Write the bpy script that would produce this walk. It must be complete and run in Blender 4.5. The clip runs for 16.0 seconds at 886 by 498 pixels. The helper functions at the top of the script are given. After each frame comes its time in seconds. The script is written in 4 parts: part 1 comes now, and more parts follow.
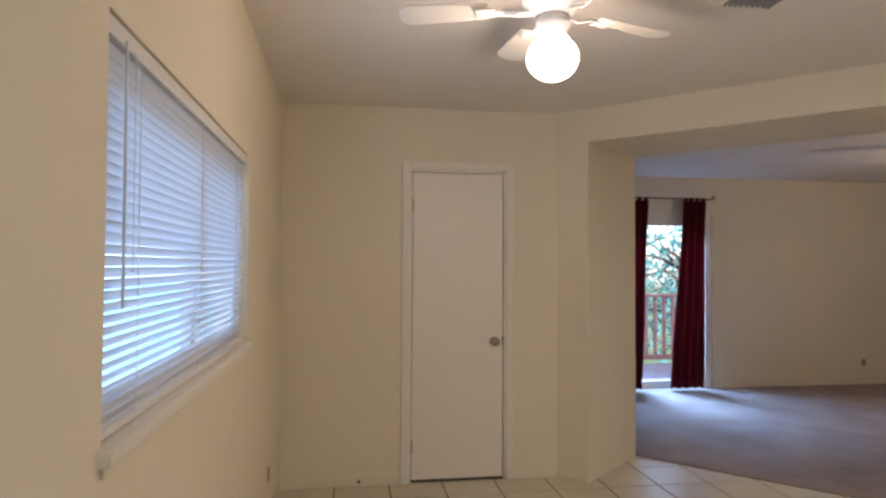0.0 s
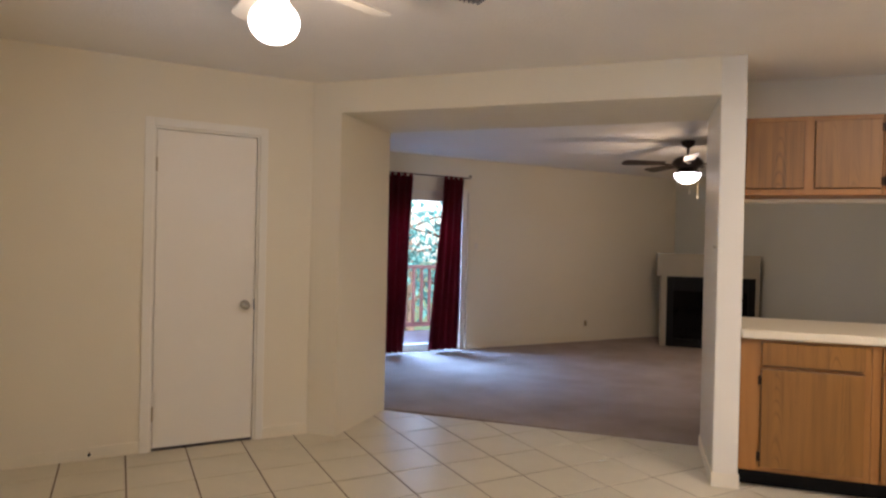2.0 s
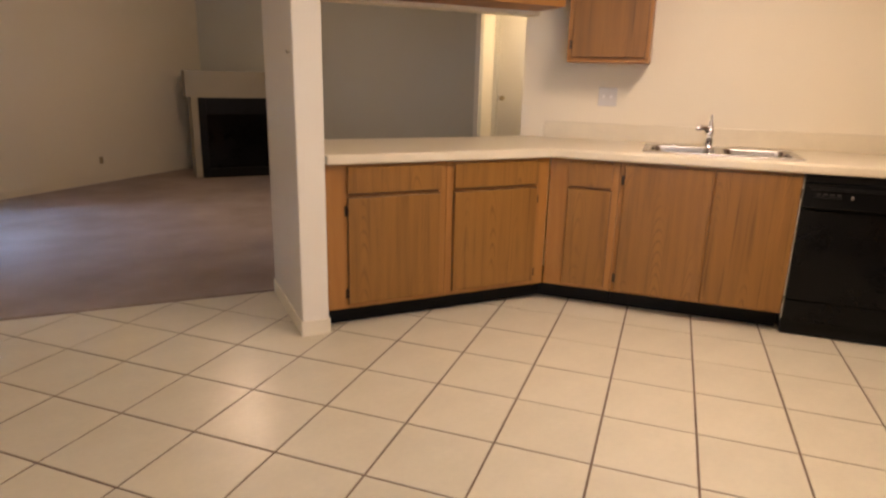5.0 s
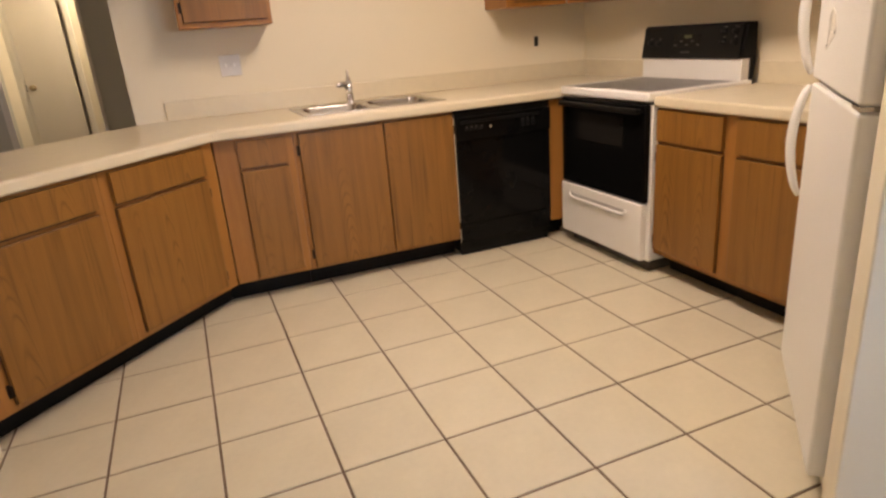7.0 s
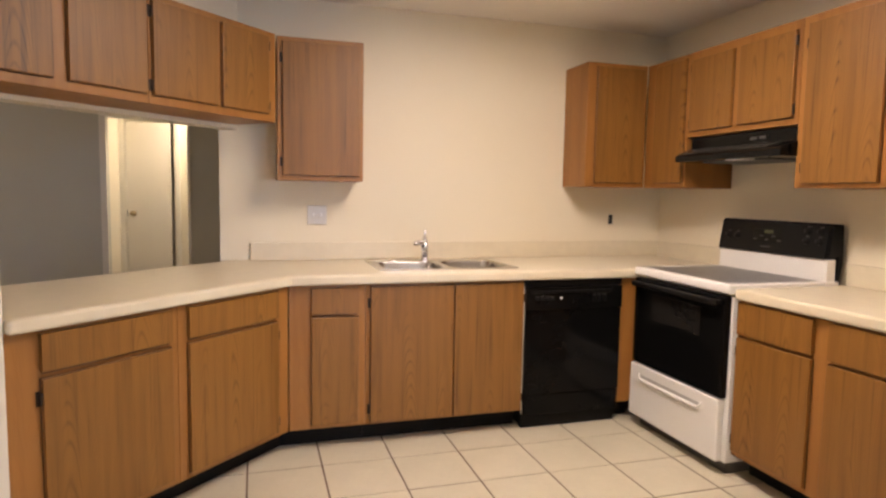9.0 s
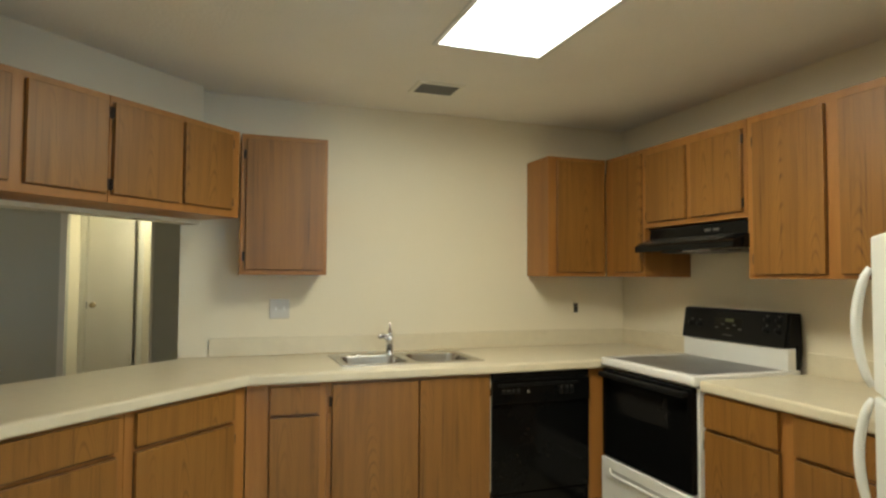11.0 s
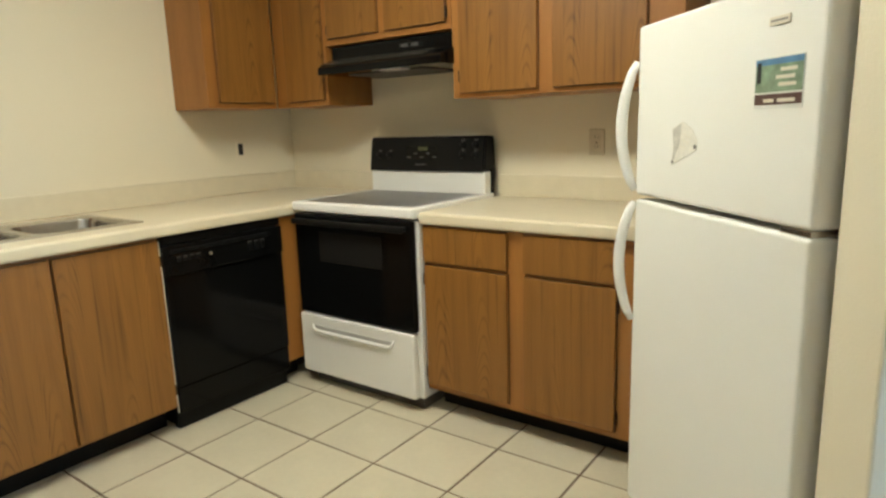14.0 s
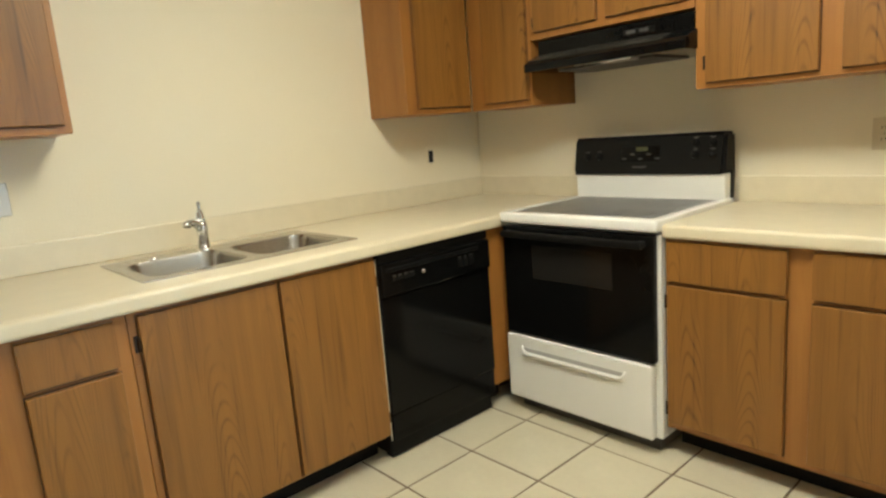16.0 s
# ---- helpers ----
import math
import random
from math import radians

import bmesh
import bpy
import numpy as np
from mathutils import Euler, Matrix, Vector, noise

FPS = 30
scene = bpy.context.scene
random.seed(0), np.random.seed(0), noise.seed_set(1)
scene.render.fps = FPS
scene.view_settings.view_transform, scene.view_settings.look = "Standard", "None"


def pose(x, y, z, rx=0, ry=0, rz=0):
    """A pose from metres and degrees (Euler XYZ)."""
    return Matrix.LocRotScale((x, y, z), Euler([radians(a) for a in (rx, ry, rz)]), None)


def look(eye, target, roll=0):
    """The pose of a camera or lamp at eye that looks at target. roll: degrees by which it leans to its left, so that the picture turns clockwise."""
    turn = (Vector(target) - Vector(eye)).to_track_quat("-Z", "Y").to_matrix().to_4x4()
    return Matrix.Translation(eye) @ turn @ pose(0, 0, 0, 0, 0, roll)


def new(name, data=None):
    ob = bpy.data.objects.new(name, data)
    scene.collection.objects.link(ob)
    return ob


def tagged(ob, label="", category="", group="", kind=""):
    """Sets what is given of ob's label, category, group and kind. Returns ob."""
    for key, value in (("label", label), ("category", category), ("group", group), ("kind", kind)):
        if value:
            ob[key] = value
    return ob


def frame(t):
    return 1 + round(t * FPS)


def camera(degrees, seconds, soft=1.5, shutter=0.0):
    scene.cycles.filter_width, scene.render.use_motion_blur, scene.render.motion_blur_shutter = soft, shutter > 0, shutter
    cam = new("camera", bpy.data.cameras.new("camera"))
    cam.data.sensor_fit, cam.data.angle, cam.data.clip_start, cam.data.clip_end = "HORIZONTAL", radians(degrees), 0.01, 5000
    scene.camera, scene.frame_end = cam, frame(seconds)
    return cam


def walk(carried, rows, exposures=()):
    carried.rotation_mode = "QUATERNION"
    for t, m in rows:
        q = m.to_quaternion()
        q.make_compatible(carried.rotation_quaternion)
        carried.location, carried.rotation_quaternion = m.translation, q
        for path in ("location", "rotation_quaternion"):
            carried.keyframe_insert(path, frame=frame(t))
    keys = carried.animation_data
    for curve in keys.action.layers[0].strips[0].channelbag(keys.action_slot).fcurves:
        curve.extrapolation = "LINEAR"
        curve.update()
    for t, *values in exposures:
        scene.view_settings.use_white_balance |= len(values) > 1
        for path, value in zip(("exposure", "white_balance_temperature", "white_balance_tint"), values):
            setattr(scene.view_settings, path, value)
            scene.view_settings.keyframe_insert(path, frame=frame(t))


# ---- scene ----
cam = camera(70.98, 16.0, soft=2.5)
PATH = [
    (0, (-0.110, 0.043, 1.433), (0.184, 2.021, 1.487), 0.3),
    (0.5, (-0.091, 0.030, 1.469), (0.306, 1.971, 1.748), -0.1),
    (1, (-0.066, -0.048, 1.449), (0.477, 1.839, 1.826), 0.1),
    (1.5, (0.031, -0.168, 1.455), (0.738, 1.687, 1.698), 1.3),
    (2, (0.095, -0.192, 1.359), (1.019, 1.582, 1.347), 1.3),
    (2.5, (0.059, -0.178, 1.270), (1.043, 1.498, 0.798), 2.2),
    (3, (0.101, -0.119, 1.227), (1.140, 1.446, 0.543), 1.4),
    (3.5, (0.256, 0.043, 1.246), (1.451, 1.493, 0.560), 2.0),
    (4, (0.355, 0.223, 1.264), (1.793, 1.477, 0.663), 0.9),
    (4.5, (0.457, 0.454, 1.267), (2.234, 1.195, 0.726), 0.7),
    (5, (0.644, 0.616, 1.279), (2.460, 1.267, 0.753), 1.4),
    (5.2, (0.709, 0.693, 1.256), (2.572, 1.205, 0.740), 1.1),
    (7.3, (0.968, 1.375, 1.283), (2.711, 0.654, 0.618), -4.7),
    (7.5, (0.979, 1.375, 1.262), (2.740, 0.697, 0.598), -5.3),
    (8, (1.004, 1.400, 1.300), (2.847, 0.808, 0.799), -4.0),
    (8.5, (1.021, 1.416, 1.310), (2.904, 0.824, 0.987), -1.6),
    (9, (1.022, 1.403, 1.338), (2.929, 0.828, 1.162), 1.0),
    (9.2, (1.029, 1.397, 1.333), (2.944, 0.830, 1.219), 1.7),
    (11.3, (1.018, 1.352, 1.406), (2.903, 0.690, 1.496), 0.2),
    (11.5, (0.999, 1.360, 1.404), (2.886, 0.698, 1.376), -0.3),
    (12, (1.050, 1.384, 1.346), (2.906, 0.710, 1.031), -1.6),
    (12.5, (1.147, 1.290, 1.318), (2.925, 0.458, 0.937), -3.0),
    (13, (1.378, 1.201, 1.307), (2.929, -0.034, 1.041), -2.0),
    (13.5, (1.590, 1.333, 1.295), (2.945, -0.108, 0.997), -1.2),
    (14, (1.764, 1.307, 1.277), (2.922, -0.276, 0.888), -1.9),
    (14.5, (1.987, 1.285, 1.313), (3.233, -0.249, 1.009), -3.6),
    (15, (2.157, 1.349, 1.316), (3.476, -0.120, 1.000), -3.7),
    (15.5, (2.240, 1.380, 1.312), (3.593, -0.053, 0.971), -4.6),
    (16, (2.269, 1.334, 1.313), (3.732, 0.022, 0.942), -4.5),
]
LIGHT = [
    (0.0, 1.70, 6350, 24), (0.5, 1.47, 6420, 23), (1.0, 1.33, 6450, 23), (1.5, 1.46, 6450, 23), (2.0, 1.86, 6450, 24), (3.0, 1.78, 6750, 27), (4.0, 1.80, 6950, 29), (5.0, 1.86, 7350, 30), (7.5, 1.76, 7100, 26),
    (9.0, 2.03, 6600, 26), (9.6, 1.90, 6400, 12), (11.3, 1.56, 6230, -2), (11.5, 1.60, 6230, -2), (12.0, 1.86, 6230, 0), (13.0, 1.85, 6150, 0), (14.0, 1.84, 6000, 0), (15.0, 1.96, 6130, 1), (16.0, 2.02, 6150, 0),
]
walk(cam, [(t, look(eye, target, roll)) for t, eye, target, roll in PATH], LIGHT)

# ---- light ----
world = bpy.data.worlds.new("world")
scene.world = world
world.use_nodes = True
wn = world.node_tree.nodes
sky = wn.new("ShaderNodeTexSky")
sky.sky_type, sky.sun_disc = "NISHITA", False
sky.sun_elevation, sky.sun_rotation = radians(55), radians(200)
wn["Background"].inputs["Strength"].default_value = 0.15
world.node_tree.links.new(sky.outputs[0], wn["Background"].inputs[0])


def lamp(name, kind, m, power, colour, **more):
    data = bpy.data.lights.new(name, kind)
    data.energy, data.color = power, colour
    for key, value in more.items():
        if key == "size":
            data.size = value
        elif key == "size_y":
            data.shape, data.size_y = "RECTANGLE", value
        elif key == "radius":
            data.shadow_soft_size = value
        elif key == "angle":
            data.angle = value
        elif key == "spread":
            data.spread = radians(value)
    ob = new(name, data)
    ob.matrix_world = m
    return ob


lamp("sun_light", "SUN", look((8, -8, 14), (4, 12, 0)), 5.0, (1.0, 0.95, 0.86), angle=radians(0.6))
lamp("window_daylight", "AREA", pose(-0.77, 2.03, 1.50, 0, -90, 0), 3.0, (0.15, 0.53, 1.0), size=0.8, size_y=1.45)
lamp("south_window_daylight", "AREA", look((-0.66, -0.325, 1.475), (4.0, -0.6, 1.3)), 3.8, (0.50, 0.72, 1.0), size=1.30, size_y=1.05, spread=110)
lamp("door_daylight", "AREA", look((3.45, 7.9, 2.75), (3.8, 5.4, 0.0)), 40, (0.27, 0.53, 1.0), size=1.1, size_y=0.7, spread=84)
lamp("kitchen_tube_light", "AREA", pose(3.125, 0.18, 2.47), 10.2, (1.0, 0.87, 0.68), size=1.16, size_y=0.5, spread=174)
lamp("dining_bulb_light", "POINT", pose(0.583, 2.12, 2.16), 2.85, (1.0, 0.78, 0.54), radius=0.09)
lamp("living_bulb_light", "POINT", pose(5.29, 4.35, 2.05), 6.8, (1.0, 0.775, 0.49), radius=0.08)
lamp("hall_light", "AREA", pose(8.24, 1.76, 2.40), 5.0, (1.0, 0.93, 0.74), size=0.30, size_y=0.36)


# ---- materials ----
def material(name, colour, rough=0.6, metal=0.0, spread=0.06, scale=3.0, fine=60.0, bump=0.05, per_object=0.0, spec=0.5, detail=4.0, stretch=(1, 1, 1), coat=0.0):
    """A surface with stains (coarse noise), grain (fine noise) and relief."""
    m = bpy.data.materials.new(name)
    m.use_nodes = True
    nt = m.node_tree
    n, l = nt.nodes, nt.links
    b = n["Principled BSDF"]
    tc = n.new("ShaderNodeTexCoord")
    mp = n.new("ShaderNodeMapping")
    mp.inputs["Scale"].default_value = stretch
    l.new(tc.outputs["Object"], mp.inputs[0])
    a = n.new("ShaderNodeTexNoise")
    a.inputs["Scale"].default_value, a.inputs["Detail"].default_value = scale, detail
    f = n.new("ShaderNodeTexNoise")
    f.inputs["Scale"].default_value, f.inputs["Detail"].default_value = fine, 6.0
    l.new(mp.outputs[0], a.inputs[0]); l.new(mp.outputs[0], f.inputs[0])
    mix = n.new("ShaderNodeMath"); mix.operation = "MULTIPLY_ADD"
    l.new(f.outputs[0], mix.inputs[0]); mix.inputs[1].default_value = 0.35
    l.new(a.outputs[0], mix.inputs[2])
    source = mix.outputs[0]
    if per_object:
        oi = n.new("ShaderNodeObjectInfo")
        add = n.new("ShaderNodeMath"); add.operation = "MULTIPLY_ADD"
        l.new(oi.outputs["Random"], add.inputs[0]); add.inputs[1].default_value = per_object
        l.new(source, add.inputs[2]); source = add.outputs[0]
    r = n.new("ShaderNodeValToRGB")
    r.color_ramp.elements[0].position, r.color_ramp.elements[1].position = 0.35, 1.0
    lo = [max(0, c * (1 - spread)) for c in colour]
    hi = [min(1, c * (1 + spread)) for c in colour]
    r.color_ramp.elements[0].color, r.color_ramp.elements[1].color = (*lo, 1), (*hi, 1)
    l.new(source, r.inputs[0]); l.new(r.outputs[0], b.inputs["Base Color"])
    b.inputs["Roughness"].default_value, b.inputs["Metallic"].default_value = rough, metal
    b.inputs["Specular IOR Level"].default_value, b.inputs["Coat Weight"].default_value = spec, coat
    if bump:
        bn = n.new("ShaderNodeBump")
        bn.inputs["Strength"].default_value, bn.inputs["Distance"].default_value = bump, 0.01
        l.new(f.outputs[0], bn.inputs["Height"]); l.new(bn.outputs[0], b.inputs["Normal"])
    return m


def oak(name, light, dark, rough=0.42, along="z", grain=0.60):
    """Medium oak: long streaks, cathedral bands and open pores along one axis."""
    m = bpy.data.materials.new(name)
    m.use_nodes = True
    n, l = m.node_tree.nodes, m.node_tree.links
    b = n["Principled BSDF"]
    tc = n.new("ShaderNodeTexCoord")
    oi = n.new("ShaderNodeObjectInfo")
    off = n.new("ShaderNodeVectorMath"); off.operation = "SCALE"
    off.inputs[0].default_value = (7.3, 3.1, 5.7)
    l.new(oi.outputs["Random"], off.inputs["Scale"])
    add = n.new("ShaderNodeVectorMath"); add.operation = "ADD"
    l.new(tc.outputs["Object"], add.inputs[0]); l.new(off.outputs[0], add.inputs[1])

    def stretched(k):
        mp = n.new("ShaderNodeMapping")
        mp.inputs["Scale"].default_value = (1, 1, k) if along == "z" else (k, 1, 1)
        l.new(add.outputs[0], mp.inputs[0])
        return mp.outputs[0]

    wide = n.new("ShaderNodeTexNoise")
    wide.inputs["Scale"].default_value, wide.inputs["Detail"].default_value, wide.inputs["Distortion"].default_value = 9, 3, 0.6
    l.new(stretched(0.12), wide.inputs[0])
    wave = n.new("ShaderNodeTexWave")
    wave.wave_type, wave.bands_direction = "BANDS", "X" if along == "z" else "Z"
    wave.inputs["Scale"].default_value, wave.inputs["Distortion"].default_value = 5, 9
    wave.inputs["Detail"].default_value, wave.inputs["Detail Scale"].default_value = 3, 0.9
    l.new(stretched(0.16), wave.inputs[0])
    pore = n.new("ShaderNodeTexNoise")
    pore.inputs["Scale"].default_value, pore.inputs["Detail"].default_value = 170, 4
    l.new(stretched(0.03), pore.inputs[0])
    s1 = n.new("ShaderNodeMath"); s1.operation = "MULTIPLY_ADD"; s1.inputs[1].default_value = 0.12
    l.new(wave.outputs["Fac"], s1.inputs[0]); l.new(wide.outputs[0], s1.inputs[2])
    s2 = n.new("ShaderNodeMath"); s2.operation = "MULTIPLY_ADD"; s2.inputs[1].default_value = 0.36
    l.new(pore.outputs[0], s2.inputs[0]); l.new(s1.outputs[0], s2.inputs[2])
    # veneer strips, each with its own tone and its own arched growth lines
    def math_node(kind, a, c, d=None):
        q = n.new("ShaderNodeMath"); q.operation = kind
        for k, v in enumerate((a, c, d)):
            if v is None:
                continue
            if isinstance(v, (int, float)):
                q.inputs[k].default_value = v
            else:
                l.new(v, q.inputs[k])
        return q.outputs[0]

    axes = n.new("ShaderNodeSeparateXYZ"); l.new(add.outputs[0], axes.inputs[0])
    bend = n.new("ShaderNodeTexNoise"); bend.inputs["Scale"].default_value, bend.inputs["Detail"].default_value = 5, 2
    l.new(stretched(0.25), bend.inputs[0])
    across = math_node("MULTIPLY", axes.outputs["X"], 6.3)
    strip = n.new("ShaderNodeTexWhiteNoise"); strip.noise_dimensions = "1D"
    l.new(math_node("FLOOR", across, None), strip.inputs["W"])
    u = math_node("SUBTRACT", math_node("FRACT", across, None), math_node("MULTIPLY_ADD", strip.outputs["Value"], 0.5, 0.25))
    arch = math_node("MULTIPLY", math_node("MULTIPLY", u, u), 2.6)
    height = math_node("ADD", math_node("MULTIPLY_ADD", strip.outputs["Value"], 9.0, axes.outputs["Z"]), arch)
    height = math_node("MULTIPLY_ADD", bend.outputs[0], 0.9, height)
    lines = math_node("MULTIPLY_ADD", math_node("SINE", math_node("MULTIPLY", height, 66.0), None), 0.5, 0.5)
    lines = math_node("POWER", lines, 6.0)
    lines = math_node("MULTIPLY", lines, math_node("SMOOTH_MIN", math_node("MULTIPLY", pore.outputs[0], 1.5), 1.0, 0.1))
    patch = n.new("ShaderNodeMapRange"); patch.inputs["From Min"].default_value, patch.inputs["From Max"].default_value = 0.46, 0.62
    l.new(wide.outputs[0], patch.inputs["Value"])
    lines = math_node("MULTIPLY", lines, patch.outputs[0])
    s3 = math_node("MULTIPLY_ADD", strip.outputs["Value"], 0.16, math_node("ADD", s2.outputs[0], 0.09))
    s4 = math_node("MULTIPLY_ADD", lines, -grain, s3)
    streak = n.new("ShaderNodeTexNoise"); streak.inputs["Scale"].default_value, streak.inputs["Detail"].default_value = 75, 3
    l.new(stretched(0.022), streak.inputs[0])
    thin = n.new("ShaderNodeMapRange"); thin.inputs["From Min"].default_value, thin.inputs["From Max"].default_value = 0.55, 0.70
    l.new(streak.outputs[0], thin.inputs["Value"])
    s4 = math_node("MULTIPLY_ADD", thin.outputs[0], -0.55 * grain, s4)
    r = n.new("ShaderNodeValToRGB")
    r.color_ramp.elements[0].position, r.color_ramp.elements[1].position = 0.52, 1.08
    r.color_ramp.elements[0].color, r.color_ramp.elements[1].color = (*dark, 1), (*light, 1)
    deep = r.color_ramp.elements.new(0.22); deep.color = (dark[0] * 0.42, dark[1] * 0.40, dark[2] * 0.40, 1)
    l.new(s4, r.inputs[0]); l.new(r.outputs[0], b.inputs["Base Color"])
    b.inputs["Roughness"].default_value = rough
    bn = n.new("ShaderNodeBump"); bn.inputs["Strength"].default_value, bn.inputs["Distance"].default_value = 0.12, 0.004
    l.new(pore.outputs[0], bn.inputs["Height"]); l.new(bn.outputs[0], b.inputs["Normal"])
    return m


def glass(name, colour=(1, 1, 1), rough=0.0):
    m = bpy.data.materials.new(name)
    m.use_nodes = True
    b = m.node_tree.nodes["Principled BSDF"]
    b.inputs["Base Color"].default_value = (*colour, 1)
    b.inputs["Transmission Weight"].default_value, b.inputs["Roughness"].default_value, b.inputs["IOR"].default_value = 1.0, rough, 1.45
    return m


def glow(name, colour, power):
    m = bpy.data.materials.new(name)
    m.use_nodes = True
    b = m.node_tree.nodes["Principled BSDF"]
    b.inputs["Base Color"].default_value = (0.9, 0.9, 0.9, 1)
    b.inputs["Emission Color"].default_value, b.inputs["Emission Strength"].default_value = (*colour, 1), power
    return m


WALL = material("wall_paint", (0.755, 0.685, 0.530), 0.85, spread=0.03, scale=1.2, fine=140, bump=0.12)
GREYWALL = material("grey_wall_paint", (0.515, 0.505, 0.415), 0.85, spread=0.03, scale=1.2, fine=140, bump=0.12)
CEIL = material("ceiling_texture", (0.80, 0.76, 0.69), 0.95, spread=0.04, scale=2.0, fine=55, bump=0.35)
GLOSSWALL = material("satin_wall_paint", (0.76, 0.71, 0.60), 0.27, spread=0.03, scale=1.2, fine=140, bump=0.03)
TRIM = material("white_trim_paint", (0.78, 0.74, 0.64), 0.5, spread=0.03, scale=4, fine=90, bump=0.03)
DOORPAINT = material("door_paint", (0.80, 0.75, 0.65), 0.45, spread=0.02, scale=2, fine=120, bump=0.03)
TILE = material("cream_tile", (0.595, 0.540, 0.405), 0.28, spread=0.07, scale=5, fine=40, bump=0.02, per_object=0.25)
GROUT = material("brown_grout", (0.16, 0.105, 0.072), 0.95, spread=0.3, scale=8, fine=200, bump=0.3)
CARPET = material("beige_carpet", (0.36, 0.29, 0.24), 1.0, spread=0.22, scale=2.2, fine=420, bump=0.7, spec=0.1)
OAK = oak("oak_panel", (0.262, 0.1155, 0.0215), (0.168, 0.072, 0.013), grain=0.60)
OAKFRAME = oak("oak_frame", (0.340, 0.146, 0.032), (0.246, 0.100, 0.021), grain=0.12)
# dark oak tone for the shade in gaps round doors and drawers
OAKSHADE = material("oak_gap_shade", (0.10, 0.044, 0.018), 0.6, spread=0.2, scale=6, fine=90, bump=0.05)
COUNTER = material("cream_laminate", (0.67, 0.595, 0.44), 0.32, spread=0.05, scale=14, fine=220, bump=0.02)
TOE = material("black_vinyl", (0.007, 0.0065, 0.006), 0.55, spread=0.3, scale=9, fine=80, bump=0.03, spec=0.15)
BLACK = material("black_enamel", (0.004, 0.004, 0.004), 0.12, spread=0.2, scale=3, fine=40, bump=0.004, spec=0.14)
BLACKSATIN = material("black_plastic", (0.007, 0.007, 0.007), 0.38, spread=0.2, scale=6, fine=150, bump=0.02, spec=0.13)
WHITE = material("white_enamel", (0.80, 0.79, 0.76), 0.25, spread=0.015, scale=2, fine=90, bump=0.01)
FRIDGEWHITE = material("pebbled_white_enamel", (0.79, 0.78, 0.735), 0.38, spread=0.015, scale=2, fine=320, bump=0.12)
CERAMIC = material("ceramic_cooktop", (0.125, 0.12, 0.115), 0.34, spread=0.3, scale=4, fine=900, bump=0.0)
STEEL = material("brushed_steel", (0.50, 0.48, 0.45), 0.24, 1.0, spread=0.06, scale=8, fine=90, bump=0.02, stretch=(1, 14, 1))
CHROME = material("chrome", (0.75, 0.75, 0.76), 0.12, 1.0, spread=0.03, scale=8, fine=40, bump=0)
BRONZE = material("dark_bronze", (0.045, 0.03, 0.022), 0.4, 0.7, spread=0.2, scale=10, fine=100, bump=0.02)
BRASS = material("old_brass", (0.42, 0.33, 0.20), 0.35, 0.9, spread=0.1, scale=20, fine=100, bump=0.01)
CLOTH = material("burgundy_cloth", (0.115, 0.008, 0.014), 0.9, spread=0.2, scale=5, fine=500, bump=0.2, spec=0.2)
PLASTIC = material("ivory_plastic", (0.70, 0.65, 0.54), 0.4, spread=0.03, scale=9, fine=80, bump=0.01)
DARK = material("dark_slot", (0.012, 0.012, 0.012), 0.6, spread=0.2, scale=9, fine=80, bump=0)
VENTGREY = material("vent_shadow", (0.085, 0.08, 0.075), 0.7, spread=0.2, scale=9, fine=80, bump=0.02)
REDWOOD = material("red_deck_stain", (0.42, 0.17, 0.15), 0.7, spread=0.2, scale=4, fine=60, bump=0.1)
DECK = material("deck_board", (0.34, 0.27, 0.26), 0.75, spread=0.15, scale=4, fine=60, bump=0.1)
BARK = material("bark", (0.10, 0.075, 0.055), 0.9, spread=0.3, scale=6, fine=50, bump=0.5)
SLATMETAL = material("grey_louvre", (0.24, 0.23, 0.21), 0.5, spread=0.1, scale=9, fine=80, bump=0.01)
GLASS = glass("window_glass")
GLOBE = glow("lit_globe", (1.0, 0.90, 0.76), 3.2)
BOWL = glow("lit_bowl", (0.93, 0.93, 1.0), 2.6)
PANEL = glow("lit_diffuser", (1.0, 0.97, 0.88), 1.8)


def translucent(name, colour, amount):
    m = material(name, colour, 0.6, spread=0.04, scale=5, fine=90, bump=0)
    n, l = m.node_tree.nodes, m.node_tree.links
    t = n.new("ShaderNodeBsdfTranslucent")
    t.inputs[0].default_value = (*colour, 1)
    mix = n.new("ShaderNodeMixShader"); mix.inputs[0].default_value = amount
    l.new(n["Principled BSDF"].outputs[0], mix.inputs[1]); l.new(t.outputs[0], mix.inputs[2])
    l.new(mix.outputs[0], n["Material Output"].inputs[0])
    return m


SLAT = translucent("blind_slat", (0.80, 0.83, 0.86), 0.10)
# green pulled to cyan: bluish outdoor light is put into the leaf colour
LEAF = translucent("leaf", (0.10, 0.33, 0.32), 0.55)


# ---- mesh tools ----
def box(bm, x0, x1, y0, y1, z0, z1, bevel=0.0, segments=2):
    r = bmesh.ops.create_cube(bm, size=1.0)
    vs = r["verts"]
    for v in vs:
        v.co = Vector((x0 + (v.co.x + 0.5) * (x1 - x0), y0 + (v.co.y + 0.5) * (y1 - y0), z0 + (v.co.z + 0.5) * (z1 - z0)))
    if bevel:
        es = list({e for v in vs for e in v.link_edges})
        bmesh.ops.bevel(bm, geom=es, offset=bevel, segments=segments, affect="EDGES", profile=0.5)
    return bm


def one(*a, **k):
    return box(bmesh.new(), *a, **k)


